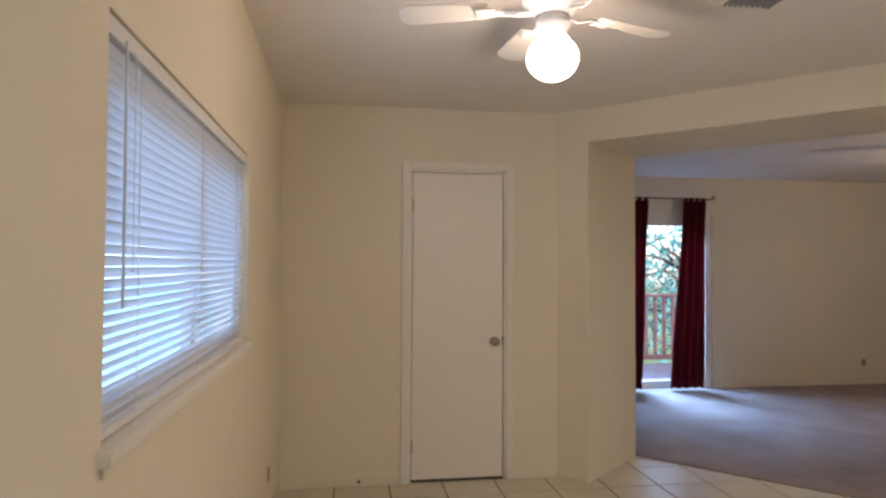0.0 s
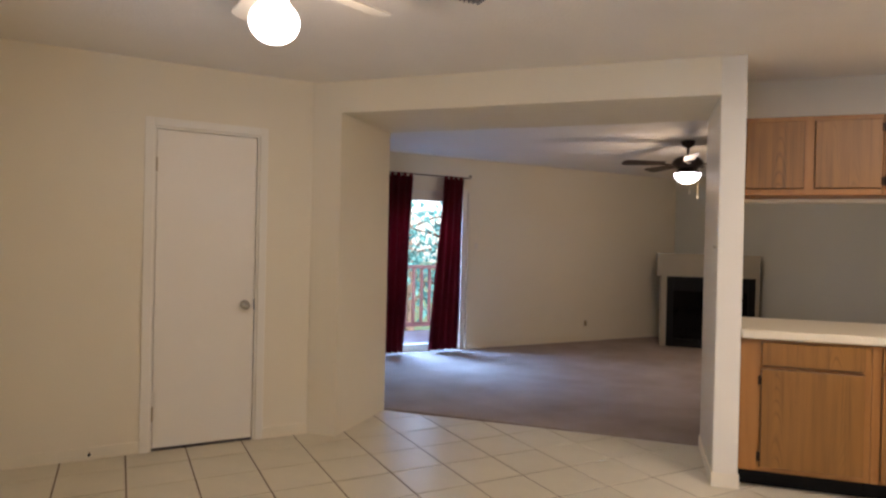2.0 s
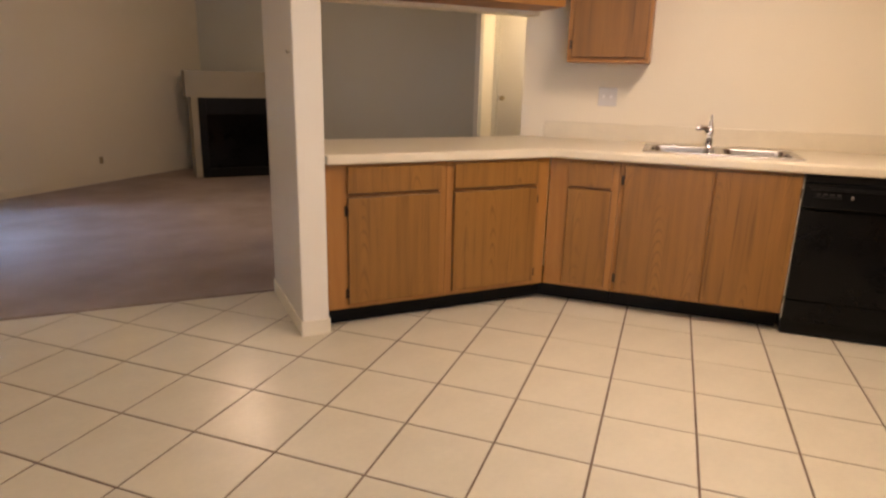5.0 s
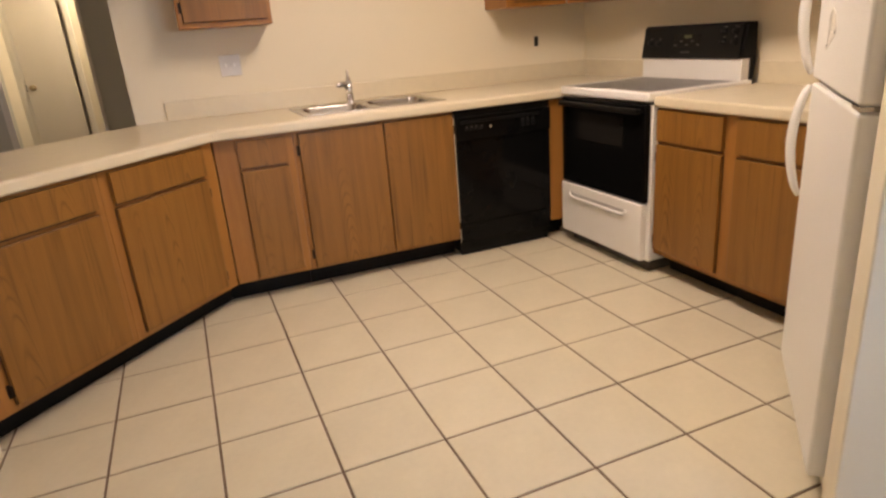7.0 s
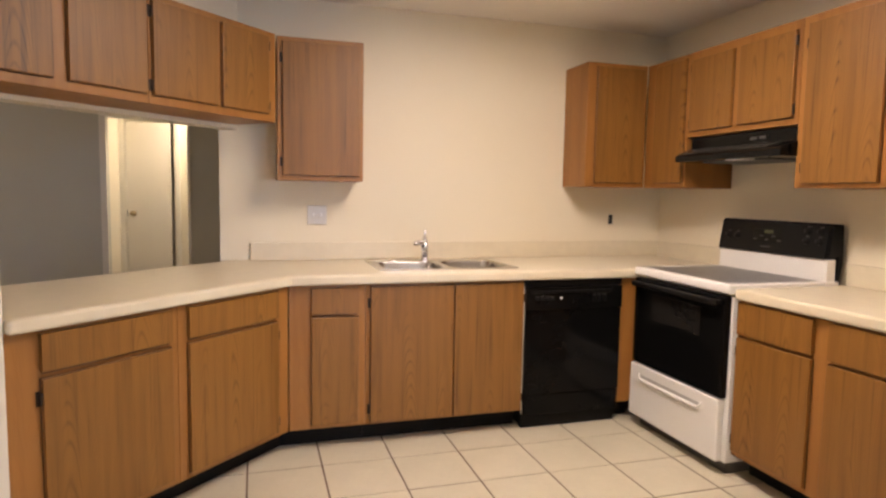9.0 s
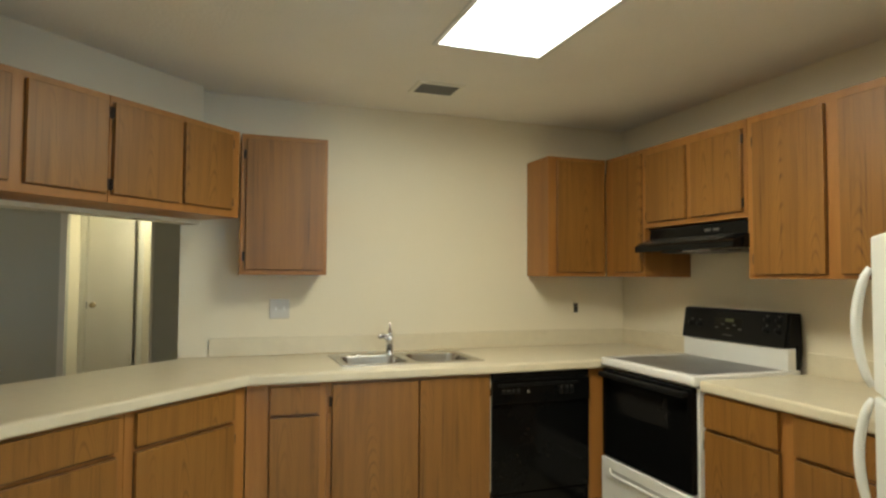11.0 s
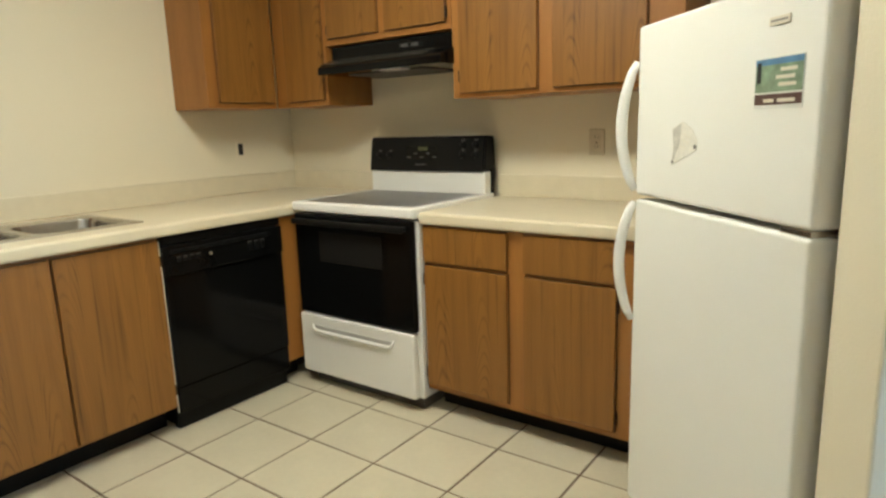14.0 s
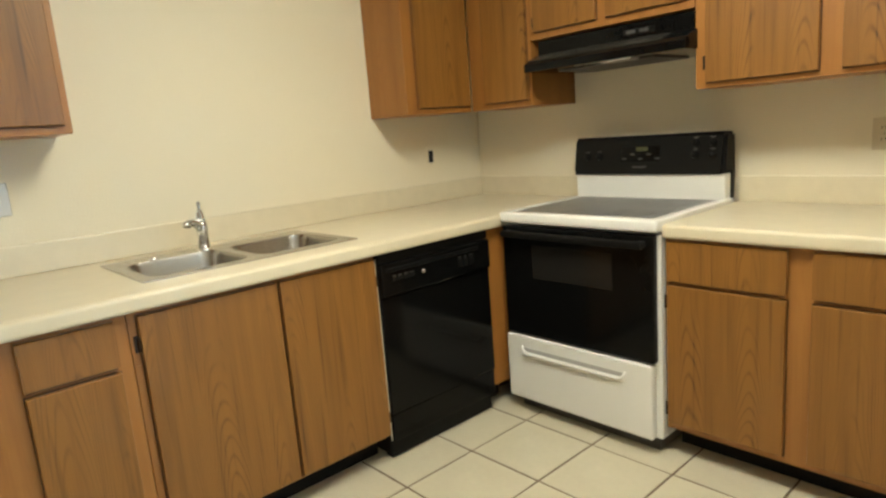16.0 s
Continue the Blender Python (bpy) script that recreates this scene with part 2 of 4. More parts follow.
def prism(bm, outline, axis, a, b):
    """Extrudes an outline of (u, v) pairs along an axis from a to b. axis x: (y, z); axis y: (x, z); axis z: (x, y)."""
    def at(u, v, w):
        return (w, u, v) if axis == "x" else (u, w, v) if axis == "y" else (u, v, w)
    lo = [bm.verts.new(at(u, v, a)) for u, v in outline]
    hi = [bm.verts.new(at(u, v, b)) for u, v in outline]
    n = len(outline)
    bm.faces.new(lo); bm.faces.new(hi[::-1])
    for i in range(n):
        bm.faces.new((lo[i], hi[i], hi[(i + 1) % n], lo[(i + 1) % n]))
    bmesh.ops.recalc_face_normals(bm, faces=bm.faces)
    return bm


def lathe(bm, profile, steps=32, centre=(0, 0, 0)):
    """Turns (radius, z) pairs about the z axis."""
    rings = []
    for r, z in profile:
        rings.append([bm.verts.new((centre[0] + r * math.cos(2 * math.pi * i / steps), centre[1] + r * math.sin(2 * math.pi * i / steps), centre[2] + z)) for i in range(steps)] if r > 1e-6
                     else [bm.verts.new((centre[0], centre[1], centre[2] + z))])
    for p, q in zip(rings, rings[1:]):
        for i in range(steps):
            j = (i + 1) % steps
            if len(p) == 1 and len(q) == 1:
                continue
            if len(p) == 1:
                bm.faces.new((p[0], q[i], q[j]))
            elif len(q) == 1:
                bm.faces.new((p[i], p[j], q[0]))
            else:
                bm.faces.new((p[i], p[j], q[j], q[i]))
    bmesh.ops.recalc_face_normals(bm, faces=bm.faces)
    return bm


def tube(bm, points, radius, sides=12, flat=1.0):
    """A round bar through points; flat squeezes it along its second cross axis."""
    pts = [Vector(p) for p in points]
    rings = []
    side = None
    for i, p in enumerate(pts):
        way = (pts[min(i + 1, len(pts) - 1)] - pts[max(i - 1, 0)]).normalized()
        if side is None:
            side = way.orthogonal().normalized()
        side = (side - way * side.dot(way)).normalized()
        up = way.cross(side)
        rr = radius[i] if isinstance(radius, (list, tuple)) else radius
        rings.append([bm.verts.new(p + rr * (math.cos(2 * math.pi * k / sides) * side + flat * math.sin(2 * math.pi * k / sides) * up)) for k in range(sides)])
    for p, q in zip(rings, rings[1:]):
        for k in range(sides):
            bm.faces.new((p[k], p[(k + 1) % sides], q[(k + 1) % sides], q[k]))
    bm.faces.new(rings[0][::-1]); bm.faces.new(rings[-1])
    bmesh.ops.recalc_face_normals(bm, faces=bm.faces)
    return bm


def linked(name, bm, mat, smooth=False):
    me = bpy.data.meshes.new(name)
    bm.to_mesh(me)
    bm.free()
    me.materials.append(mat)
    for p in me.polygons:
        p.use_smooth = smooth
    return new(name, me)


def part(name, bm, mat, parent, label="", smooth=False):
    ob = linked(name, bm, mat, smooth)
    ob.parent = parent
    if label:
        ob["label"] = label
    return ob


def thing(name, m, label, category, group="", kind=""):
    ob = new(name)
    ob.empty_display_size = 0.1
    ob.matrix_world = m
    return tagged(ob, label, category, group, kind)


def structure(name, bm, mat, label, category, m=None, smooth=False):
    ob = linked(name, bm, mat, smooth)
    if m is not None:
        ob.matrix_world = m
    return tagged(ob, label, category, kind="structure")


def wall_with(bm, axis, at0, at1, a0, a1, z0, z1, holes=()):
    """A wall slab across `axis` from at0 to at1, running a0..a1, with through holes (h0, h1, zlo, zhi)."""
    def slab(p, q, lo, hi):
        if q - p < 1e-4 or hi - lo < 1e-4:
            return
        if axis == "x":
            box(bm, at0, at1, p, q, lo, hi)
        else:
            box(bm, p, q, at0, at1, lo, hi)
    here = a0
    for h0, h1, zlo, zhi in sorted(holes):
        slab(here, h0, z0, z1)
        slab(h0, h1, z0, zlo); slab(h0, h1, zhi, z1)
        here = h1
    slab(here, a1, z0, z1)
    return bm


CH = 2.49          # ceiling height
DIAG = pose(0, 0, 0, 0, 0, -45)   # local x runs along the diagonal wall, local y into the living room

# ---- structure ----
structure("floor", one(-0.67, 5.08, -1.56, 5.3, -0.14, -0.004), GROUT, "brown grout bed under cream ceramic floor tiles", "floor")
structure("wall_west", wall_with(bmesh.new(), "x", -0.69, -0.55, -1.56, 4.16, 0, CH, [(-1.05, 0.40, 0.90, 2.05), (1.245, 2.825, 1.095, 1.905)]), WALL, "cream painted dining wall with one window opening", "wall")
structure("wall_north", wall_with(bmesh.new(), "y", 4.16, 4.28, -0.69, 1.30, 0, CH, [(0.281, 0.934, 0.0, 2.10)]), WALL, "cream painted wall holding a closet door", "wall")
structure("wall_closet_back", one(-0.69, 1.30, 4.9, 5.0, 0, CH), WALL, "plain cream wall closing the closet", "wall")
structure("wall_south", one(-0.69, 5.075, -1.56, -1.44, 0, CH), WALL, "cream painted kitchen wall behind the range", "wall")
structure("wall_east", one(4.955, 5.075, -1.44, 1.61, 0, CH), WALL, "cream painted kitchen wall behind the sink", "wall")
structure("ceiling", one(-0.69, 9.2, -1.56, 7.0, CH, CH + 0.1), CEIL, "off-white textured flat ceiling", "ceiling")
# diagonal partition: closet return, header over the opening, post beside the counter
structure("wall_closet_return", prism(bmesh.new(), [(1.301, 4.16), (1.458, 4.003), (2.042, 4.525), (2.02, 4.63), (1.55, 5.0), (1.301, 5.0)], "z", 0, CH), WALL, "cream painted closet corner beside the living room opening", "wall")
structure("wall_header", prism(bmesh.new(), [(1.458, 4.003), (3.166, 2.264), (3.709, 2.797), (2.042, 4.525)], "z", 2.268, CH), WALL, "deep cream header above the living room opening", "wall")
structure("wall_post", one(0.638, 0.774, 3.84, 4.60, 0, CH, bevel=0.006), GLOSSWALL, "cream painted post wall at the end of the counter", "wall", DIAG)
structure("wall_soffit", one(0.774, 2.365, 4.482, 4.60, 1.690, CH), WALL, "cream header above the counter pass-through", "wall", DIAG)
structure("wall_fridge_side", one(-0.2, 1.80, -0.06, 0.06, 0, CH, bevel=0.006), WALL, "cream painted partition beside the refrigerator", "wall", pose(0.535, -1.255, 0, 0, 0, 45.5))
# living room
structure("carpet", prism(bmesh.new(), [(2.035, 4.525), (3.705, 2.80), (4.95, 1.60), (8.5, 1.60), (8.5, 6.85), (1.0, 6.85), (1.0, 5.0), (1.6, 5.0)], "z", -0.05, 0.014), CARPET, "worn beige cut-pile carpet in the living room", "carpet")
structure("wall_living_north", wall_with(bmesh.new(), "y", 6.85, 6.99, 0.9, 8.5, 0, CH, [(2.80, 4.03, 0.02, 2.05)]), WALL, "cream painted living room wall with a sliding door", "wall")
structure("wall_living_west", one(0.9, 1.0, 5.0, 6.85, 0, CH), WALL, "plain cream living room wall", "wall")
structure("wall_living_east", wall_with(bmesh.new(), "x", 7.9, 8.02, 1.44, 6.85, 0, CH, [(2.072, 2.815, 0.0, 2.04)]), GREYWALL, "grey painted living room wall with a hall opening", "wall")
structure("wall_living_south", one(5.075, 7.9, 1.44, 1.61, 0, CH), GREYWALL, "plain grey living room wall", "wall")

# diagonal-run things share DIAG; sink-run things face -x, range-run things face +y
def sink_side(y, x=4.204, z=0.0):
    return pose(x, y, z, 0, 0, -90)


def range_side(x, y=-0.781, z=0.0):
    return pose(x, y, z, 0, 0, 180)


# ---- trim, doors and window of the dining room ----
def door_set(name, m, width, height, label, knob_at, knob_mat=STEEL, hinge_side=0, casing=0.055, depth=0.12, gap=0.0):
    """A slab door with casing, hinges and knob; local x along the wall, front faces -y."""
    d = thing(name, m, label, "door", kind="structure")
    bm = bmesh.new()
    box(bm, -casing, -0.002, -0.014, 0.0, 0, height + casing, 0.003)
    box(bm, width + 0.002, width + casing, -0.014, 0.0, 0, height + casing, 0.003)
    box(bm, -0.002, width + 0.002, -0.0138, -0.0002, height + 0.002, height + casing, 0.003)
    part("casing", bm, TRIM, d)
    bm = bmesh.new()
    box(bm, 0.0, 0.012, 0.0, depth, 0, height)
    box(bm, width - 0.012, width, 0.0, depth, 0, height)
    box(bm, 0.012, width - 0.012, 0.0, depth, height - 0.012, height)
    part("jamb", bm, TRIM, d)
    leaf = part("door_leaf", one(0.016, width - 0.017 - gap, 0.010, 0.045, 0.016, height - 0.016, 0.003), DOORPAINT, d)
    hx = 0.016 if hinge_side == 0 else width - 0.016
    for z in (0.24, height - 0.24):
        part("hinge", tube(bmesh.new(), [(hx, 0.004, z - 0.045), (hx, 0.004, z + 0.045)], 0.006), BRASS, leaf)
    k = lathe(bmesh.new(), [(0, -0.005), (0.032, -0.004), (0.030, 0.006), (0.013, 0.010), (0.012, 0.030), (0.024, 0.038), (0.029, 0.052), (0.024, 0.064), (0, 0.068)], 24)
    ob = part("door_knob", k, knob_mat, leaf, smooth=True)
    ob.matrix_local = pose(knob_at[0], 0.010, knob_at[1], 90, 0, 0)
    part("strike_gap", one(hx + (width - 0.034) * (1 if hinge_side == 0 else -1) - 0.003, hx + (width - 0.034) * (1 if hinge_side == 0 else -1) + 0.003, 0.006, 0.03, knob_at[1] - 0.035, knob_at[1] + 0.035), DARK, leaf)
    return d


door_set("door_1", pose(0.281, 4.16, 0), 0.653, 2.075, "closed flat white slab closet door with satin knob", (0.575, 0.925))
part("threshold", one(0.298, 0.916, 4.165, 4.24, 0.0, 0.014), VENTGREY, tagged(new("door_threshold"), "dark metal strip under the closet door", "threshold", kind="structure"))


def baseboards():
    bm = bmesh.new()
    box(bm, -0.55, -0.542, -1.44, 4.16, 0, 0.075)
    box(bm, -0.542, 0.224, 4.151, 4.16, 0, 0.075)
    box(bm, 0.990, 1.298, 4.151, 4.16, 0, 0.075)
    structure("baseboard", bm, WALL, "low cream painted baseboard along the dining walls", "baseboard")
    structure("baseboard_post", one(0.631, 0.781, 3.832, 4.605, 0, 0.08, 0.003), WALL, "low cream baseboard round the post wall", "baseboard", DIAG)
    bm = bmesh.new()
    box(bm, 4.13, 6.45, 6.84, 6.85, 0.01, 0.09)
    box(bm, 7.888, 7.9, 2.875, 5.2, 0.01, 0.09)
    structure("baseboard_living", bm, WALL, "cream painted living room baseboard", "baseboard")


baseboards()


def window_and_blind():
    y0, y1, z0, z1 = 1.245, 2.825, 1.095, 1.905
    w = thing("window_1", pose(-0.55, y0, z0), "white aluminium sliding window in a painted opening", "window", kind="structure")
    W, H = y1 - y0, z1 - z0
    bm = bmesh.new()
    ya, yb, za, zb, mid = 0.085, W - 0.045, 0.075, H - 0.125, W * 0.56
    for a in ((0, ya, 0.005, H), (yb, W, 0.005, H), (ya, yb, 0.005, za), (ya, yb, zb, H), (mid - 0.03, mid + 0.03, za, zb)):
        box(bm, -0.092, -0.056, *a, 0.003)
    part("window_frame", bm, TRIM, w)
    for a, b, x in ((ya, mid - 0.03, -0.082), (mid + 0.03, yb, -0.070)):
        p = part("pane", one(x, x + 0.004, a, b, za, zb), GLASS, w)
        p.visible_shadow = False
    part("window_sill", one(-0.11, 0.024, -0.022, W + 0.018, -0.026, 0.004, 0.005), TRIM, w)
    part("window_apron", one(0.001, 0.008, -0.006, W, -0.048, -0.026, 0.002), WALL, w)
    b = thing("window_blind", pose(-0.55, y0, z0), "closed white mini blind backlit by blue daylight", "blind")
    bm = one(-0.045, -0.006, 0.008, W - 0.008, H - 0.04, H - 0.003, 0.003)
    part("headrail", bm, WHITE, b)
    n = 32
    slat = bmesh.new()
    width, tilt = 0.026, radians(52)
    rows = []
    for k in range(5):
        u = (k / 4 - 0.5) * width
        arch = 0.0022 * (1 - (2 * u / width) ** 2)
        rows.append((u * math.cos(tilt) - arch * math.sin(tilt), u * math.sin(tilt) + arch * math.cos(tilt)))
    for i, (px, pz) in enumerate(rows):
        for y in (0.012, W - 0.012):
            slat.verts.new((px, y, pz))
    slat.verts.ensure_lookup_table()
    for i in range(4):
        slat.faces.new([slat.verts[2 * i], slat.verts[2 * i + 1], slat.verts[2 * i + 3], slat.verts[2 * i + 2]])
    me = bpy.data.meshes.new("slat")
    slat.to_mesh(me); slat.free(); me.materials.append(SLAT)
    for i in range(n):
        o = new("slat", me)
        o.parent = b
        o.location = (-0.026, 0, H - 0.058 - i * (H - 0.085) / n)
    part("bottom_rail", one(-0.036, -0.014, 0.010, W - 0.010, 0.008, 0.026, 0.003), WHITE, b)
    for y in (0.22, W - 0.22, W / 2):
        part("ladder_cord", tube(bmesh.new(), [(-0.012, y, 0.02), (-0.012, y, H - 0.03)], 0.0012, 6), WHITE, b)
    part("tilt_wand", tube(bmesh.new(), [(-0.002, 0.10, 0.25), (-0.002, 0.10, H - 0.03)], 0.0032, 8), SLAT, b, "clear plastic tilt wand")
    part("pull_cord", tube(bmesh.new(), [(-0.004, 0.16, 0.32), (-0.004, 0.16, H - 0.03)], 0.0010, 6), SLAT, b)


window_and_blind()


def plain_window():
    """The dining room's other window, bare of blinds: the source of the cool daylight on the refrigerator's side."""
    w = thing("window_3", pose(-0.55, -1.05, 0.90), "white framed bare window behind the dining area", "window", kind="structure")
    W, H = 1.45, 1.15
    bm = bmesh.new()
    for a in ((0, 0.05, 0, H), (W - 0.05, W, 0, H), (0.05, W - 0.05, 0, 0.05), (0.05, W - 0.05, H - 0.05, H), (W / 2 - 0.025, W / 2 + 0.025, 0.05, H - 0.05)):
        box(bm, -0.092, -0.056, *a, 0.003)
    part("window_frame", bm, TRIM, w)
    for a, b in ((0.05, W / 2 - 0.025), (W / 2 + 0.025, W - 0.05)):
        part("pane", one(-0.078, -0.074, a, b, 0.05, H - 0.05), GLASS, w).visible_shadow = False
    part("window_sill", one(-0.12, 0.024, -0.02, W + 0.02, -0.026, -0.002, 0.005), TRIM, w)


plain_window()


# ---- ceiling fittings ----
def fan_blade(length, width, thick=0.006):
    bm = bmesh.new()
    outline = []
    for k in range(9):
        a = -math.pi / 2 + math.pi * k / 8
        outline.append((length - width / 2 + width / 2 * math.cos(a) * 0.7, width / 2 * math.sin(a)))
    outline += [(0.0, width * 0.36), (0.0, -width * 0.36)]
    prism(bm, outline, "z", -thick / 2, thick / 2)
    return bm


def dining_fan():
    f = thing("ceiling_fan", pose(0.583, 2.12, CH - 0.018), "white hugger ceiling fan with one lit glass globe", "ceiling fan")
    part("canopy", lathe(bmesh.new(), [(0, 0.017), (0.128, 0.017), (0.130, -0.040), (0.122, -0.052), (0, -0.052)], 40), WHITE, f, smooth=True)
    part("motor_housing", lathe(bmesh.new(), [(0, -0.05), (0.112, -0.052), (0.115, -0.10), (0.108, -0.125), (0.085, -0.138), (0.06, -0.165), (0, -0.165)], 40), WHITE, f, smooth=True)
    part("switch_cup", lathe(bmesh.new(), [(0, -0.16), (0.058, -0.162), (0.060, -0.20), (0.048, -0.215), (0.048, -0.235), (0, -0.235)], 32), WHITE, f, smooth=True)
    prof = [(0.046, -0.232), (0.058, -0.245)]
    for k in range(1, 15):
        a = math.pi / 2 * 0.62 - k * (math.pi * 0.81) / 14
        prof.append((max(0.0, 0.091 * math.cos(a)) if k < 14 else 0.0, -0.312 + 0.079 * math.sin(a)))
    part("globe", lathe(bmesh.new(), prof, 36), GLOBE, f, "frosted glowing glass globe", smooth=True).visible_shadow = False
    for i in range(5):
        m = pose(0, 0, -0.150, 0, 0, 20 + 72 * i)
        arm = bmesh.new()
        tube(arm, [(0.07, 0, 0.0), (0.12, 0.012, -0.006), (0.17, -0.004, 0.006), (0.215, 0, 0.008)], 0.010, 10, 0.5)
        box(arm, 0.20, 0.27, -0.038, 0.038, 0.006, 0.012, 0.003)
        a = part("blade_arm", arm, WHITE, f)
        a.matrix_local = m
        bl = part("blade", fan_blade(0.34, 0.12), TRIM, f)
        bl.matrix_local = m @ pose(0.225, 0, 0.016, 11, 0, 0)
    for dx in (0.05, -0.045):
        part("pull_chain", tube(bmesh.new(), [(dx, 0.03, -0.20), (dx * 1.15, 0.03, -0.31)], 0.0012, 6), BRASS, f)


dining_fan()


def living_fan():
    f = thing("ceiling_fan", pose(5.29, 4.35, CH), "dark bronze ceiling fan with a lit white bowl light", "ceiling fan")
    part("canopy", lathe(bmesh.new(), [(0, -0.001), (0.07, -0.001), (0.06, -0.045), (0.02, -0.07), (0, -0.07)], 28), BRONZE, f, smooth=True)
    part("downrod", tube(bmesh.new(), [(0, 0, -0.05), (0, 0, -0.16)], 0.013), BRONZE, f, smooth=True)
    part("motor_housing", lathe(bmesh.new(), [(0, -0.14), (0.05, -0.145), (0.125, -0.18), (0.155, -0.215), (0.15, -0.25), (0.10, -0.285), (0.07, -0.30), (0, -0.30)], 36), BRONZE, f, smooth=True)
    part("light_fitter", lathe(bmesh.new(), [(0, -0.29), (0.07, -0.29), (0.125, -0.315), (0.125, -0.335), (0, -0.335)], 36), BRONZE, f, smooth=True)
    part("bowl", lathe(bmesh.new(), [(0, -0.336), (0.13, -0.336), (0.125, -0.365), (0.10, -0.40), (0.06, -0.425), (0, -0.432)], 36), BOWL, f, "glowing frosted glass bowl", smooth=True).visible_shadow = False
    for i in range(5):
        m = pose(0, 0, -0.245, 0, 0, 8 + 72 * i)
        arm = bmesh.new()
        box(arm, 0.11, 0.27, -0.02, 0.02, -0.006, 0.006, 0.003)
        a = part("blade_arm", arm, BRONZE, f); a.matrix_local = m
        bl = part("blade", fan_blade(0.46, 0.14), BRONZE, f); bl.matrix_local = m @ pose(0.24, 0, 0.012, 12, 0, 0)
    for dx, low in ((0.06, -0.56), (-0.06, -0.52)):
        part("pull_chain", tube(bmesh.new(), [(dx, -0.08, -0.33), (dx, -0.08, low)], 0.0015, 6), BRASS, f)
        part("chain_pull", tube(bmesh.new(), [(dx, -0.08, low - 0.03), (dx, -0.08, low)], 0.006, 8), PLASTIC, f)


living_fan()


def ceiling_vent(m, w, d, label):
    v = thing("ceiling_vent", m, label, "vent")
    part("backing", one(-w / 2 + 0.02, w / 2 - 0.02, -d / 2 + 0.02, d / 2 - 0.02, -0.003, -0.001), VENTGREY, v)
    bm = bmesh.new()
    box(bm, -w / 2, w / 2, -d / 2, -d / 2 + 0.028, -0.014, -0.001, 0.004); box(bm, -w / 2, w / 2, d / 2 - 0.028, d / 2, -0.014, -0.001, 0.004)
    box(bm, -w / 2, -w / 2 + 0.028, -d / 2 + 0.028, d / 2 - 0.028, -0.0138, -0.001, 0.004); box(bm, w / 2 - 0.028, w / 2, -d / 2 + 0.028, d / 2 - 0.028, -0.0138, -0.001, 0.004)
    part("frame", bm, TRIM, v)
    count = max(5, int((d - 0.06) / 0.022))
    for i in range(count):
        y = -d / 2 + 0.035 + i * (d - 0.07) / (count - 1)
        s = part("slat", one(-w / 2 + 0.026, w / 2 - 0.026, -0.006, 0.006, -0.0008, 0.0008), SLATMETAL, v)
        s.matrix_local = pose(0, y, -0.010, 62, 0, 0)


ceiling_vent(pose(1.45, 2.19, CH, 0, 0, 90), 0.29, 0.26, "white louvred metal ceiling air vent")
ceiling_vent(pose(4.39, 0.225, CH, 0, 0, 90), 0.28, 0.22, "small white louvred kitchen ceiling vent")
sd = thing("smoke_detector", pose(0.145, 1.50, CH), "round white plastic smoke detector on the ceiling", "smoke detector")
part("base", lathe(bmesh.new(), [(0, -0.001), (0.072, -0.001), (0.072, -0.012), (0, -0.012)], 32), PLASTIC, sd, smooth=True)
part("cover", lathe(bmesh.new(), [(0, -0.012), (0.066, -0.012), (0.062, -0.032), (0.045, -0.040), (0, -0.040)], 32), WHITE, sd, smooth=True)

kl = thing("ceiling_light", pose(3.125, 0.18, CH), "recessed fluorescent ceiling panel with white diffuser", "ceiling light")
bm = bmesh.new()
for a in ((-0.62, 0.62, -0.285, -0.26), (-0.62, 0.62, 0.26, 0.285), (-0.62, -0.595, -0.26, 0.26), (0.595, 0.62, -0.26, 0.26)):
    box(bm, *a, -0.012, -0.001, 0.003)
part("frame", bm, WHITE, kl)
part("diffuser", one(-0.595, 0.595, -0.26, 0.26, -0.008, -0.002), PANEL, kl, "glowing white diffuser panel").visible_shadow = False


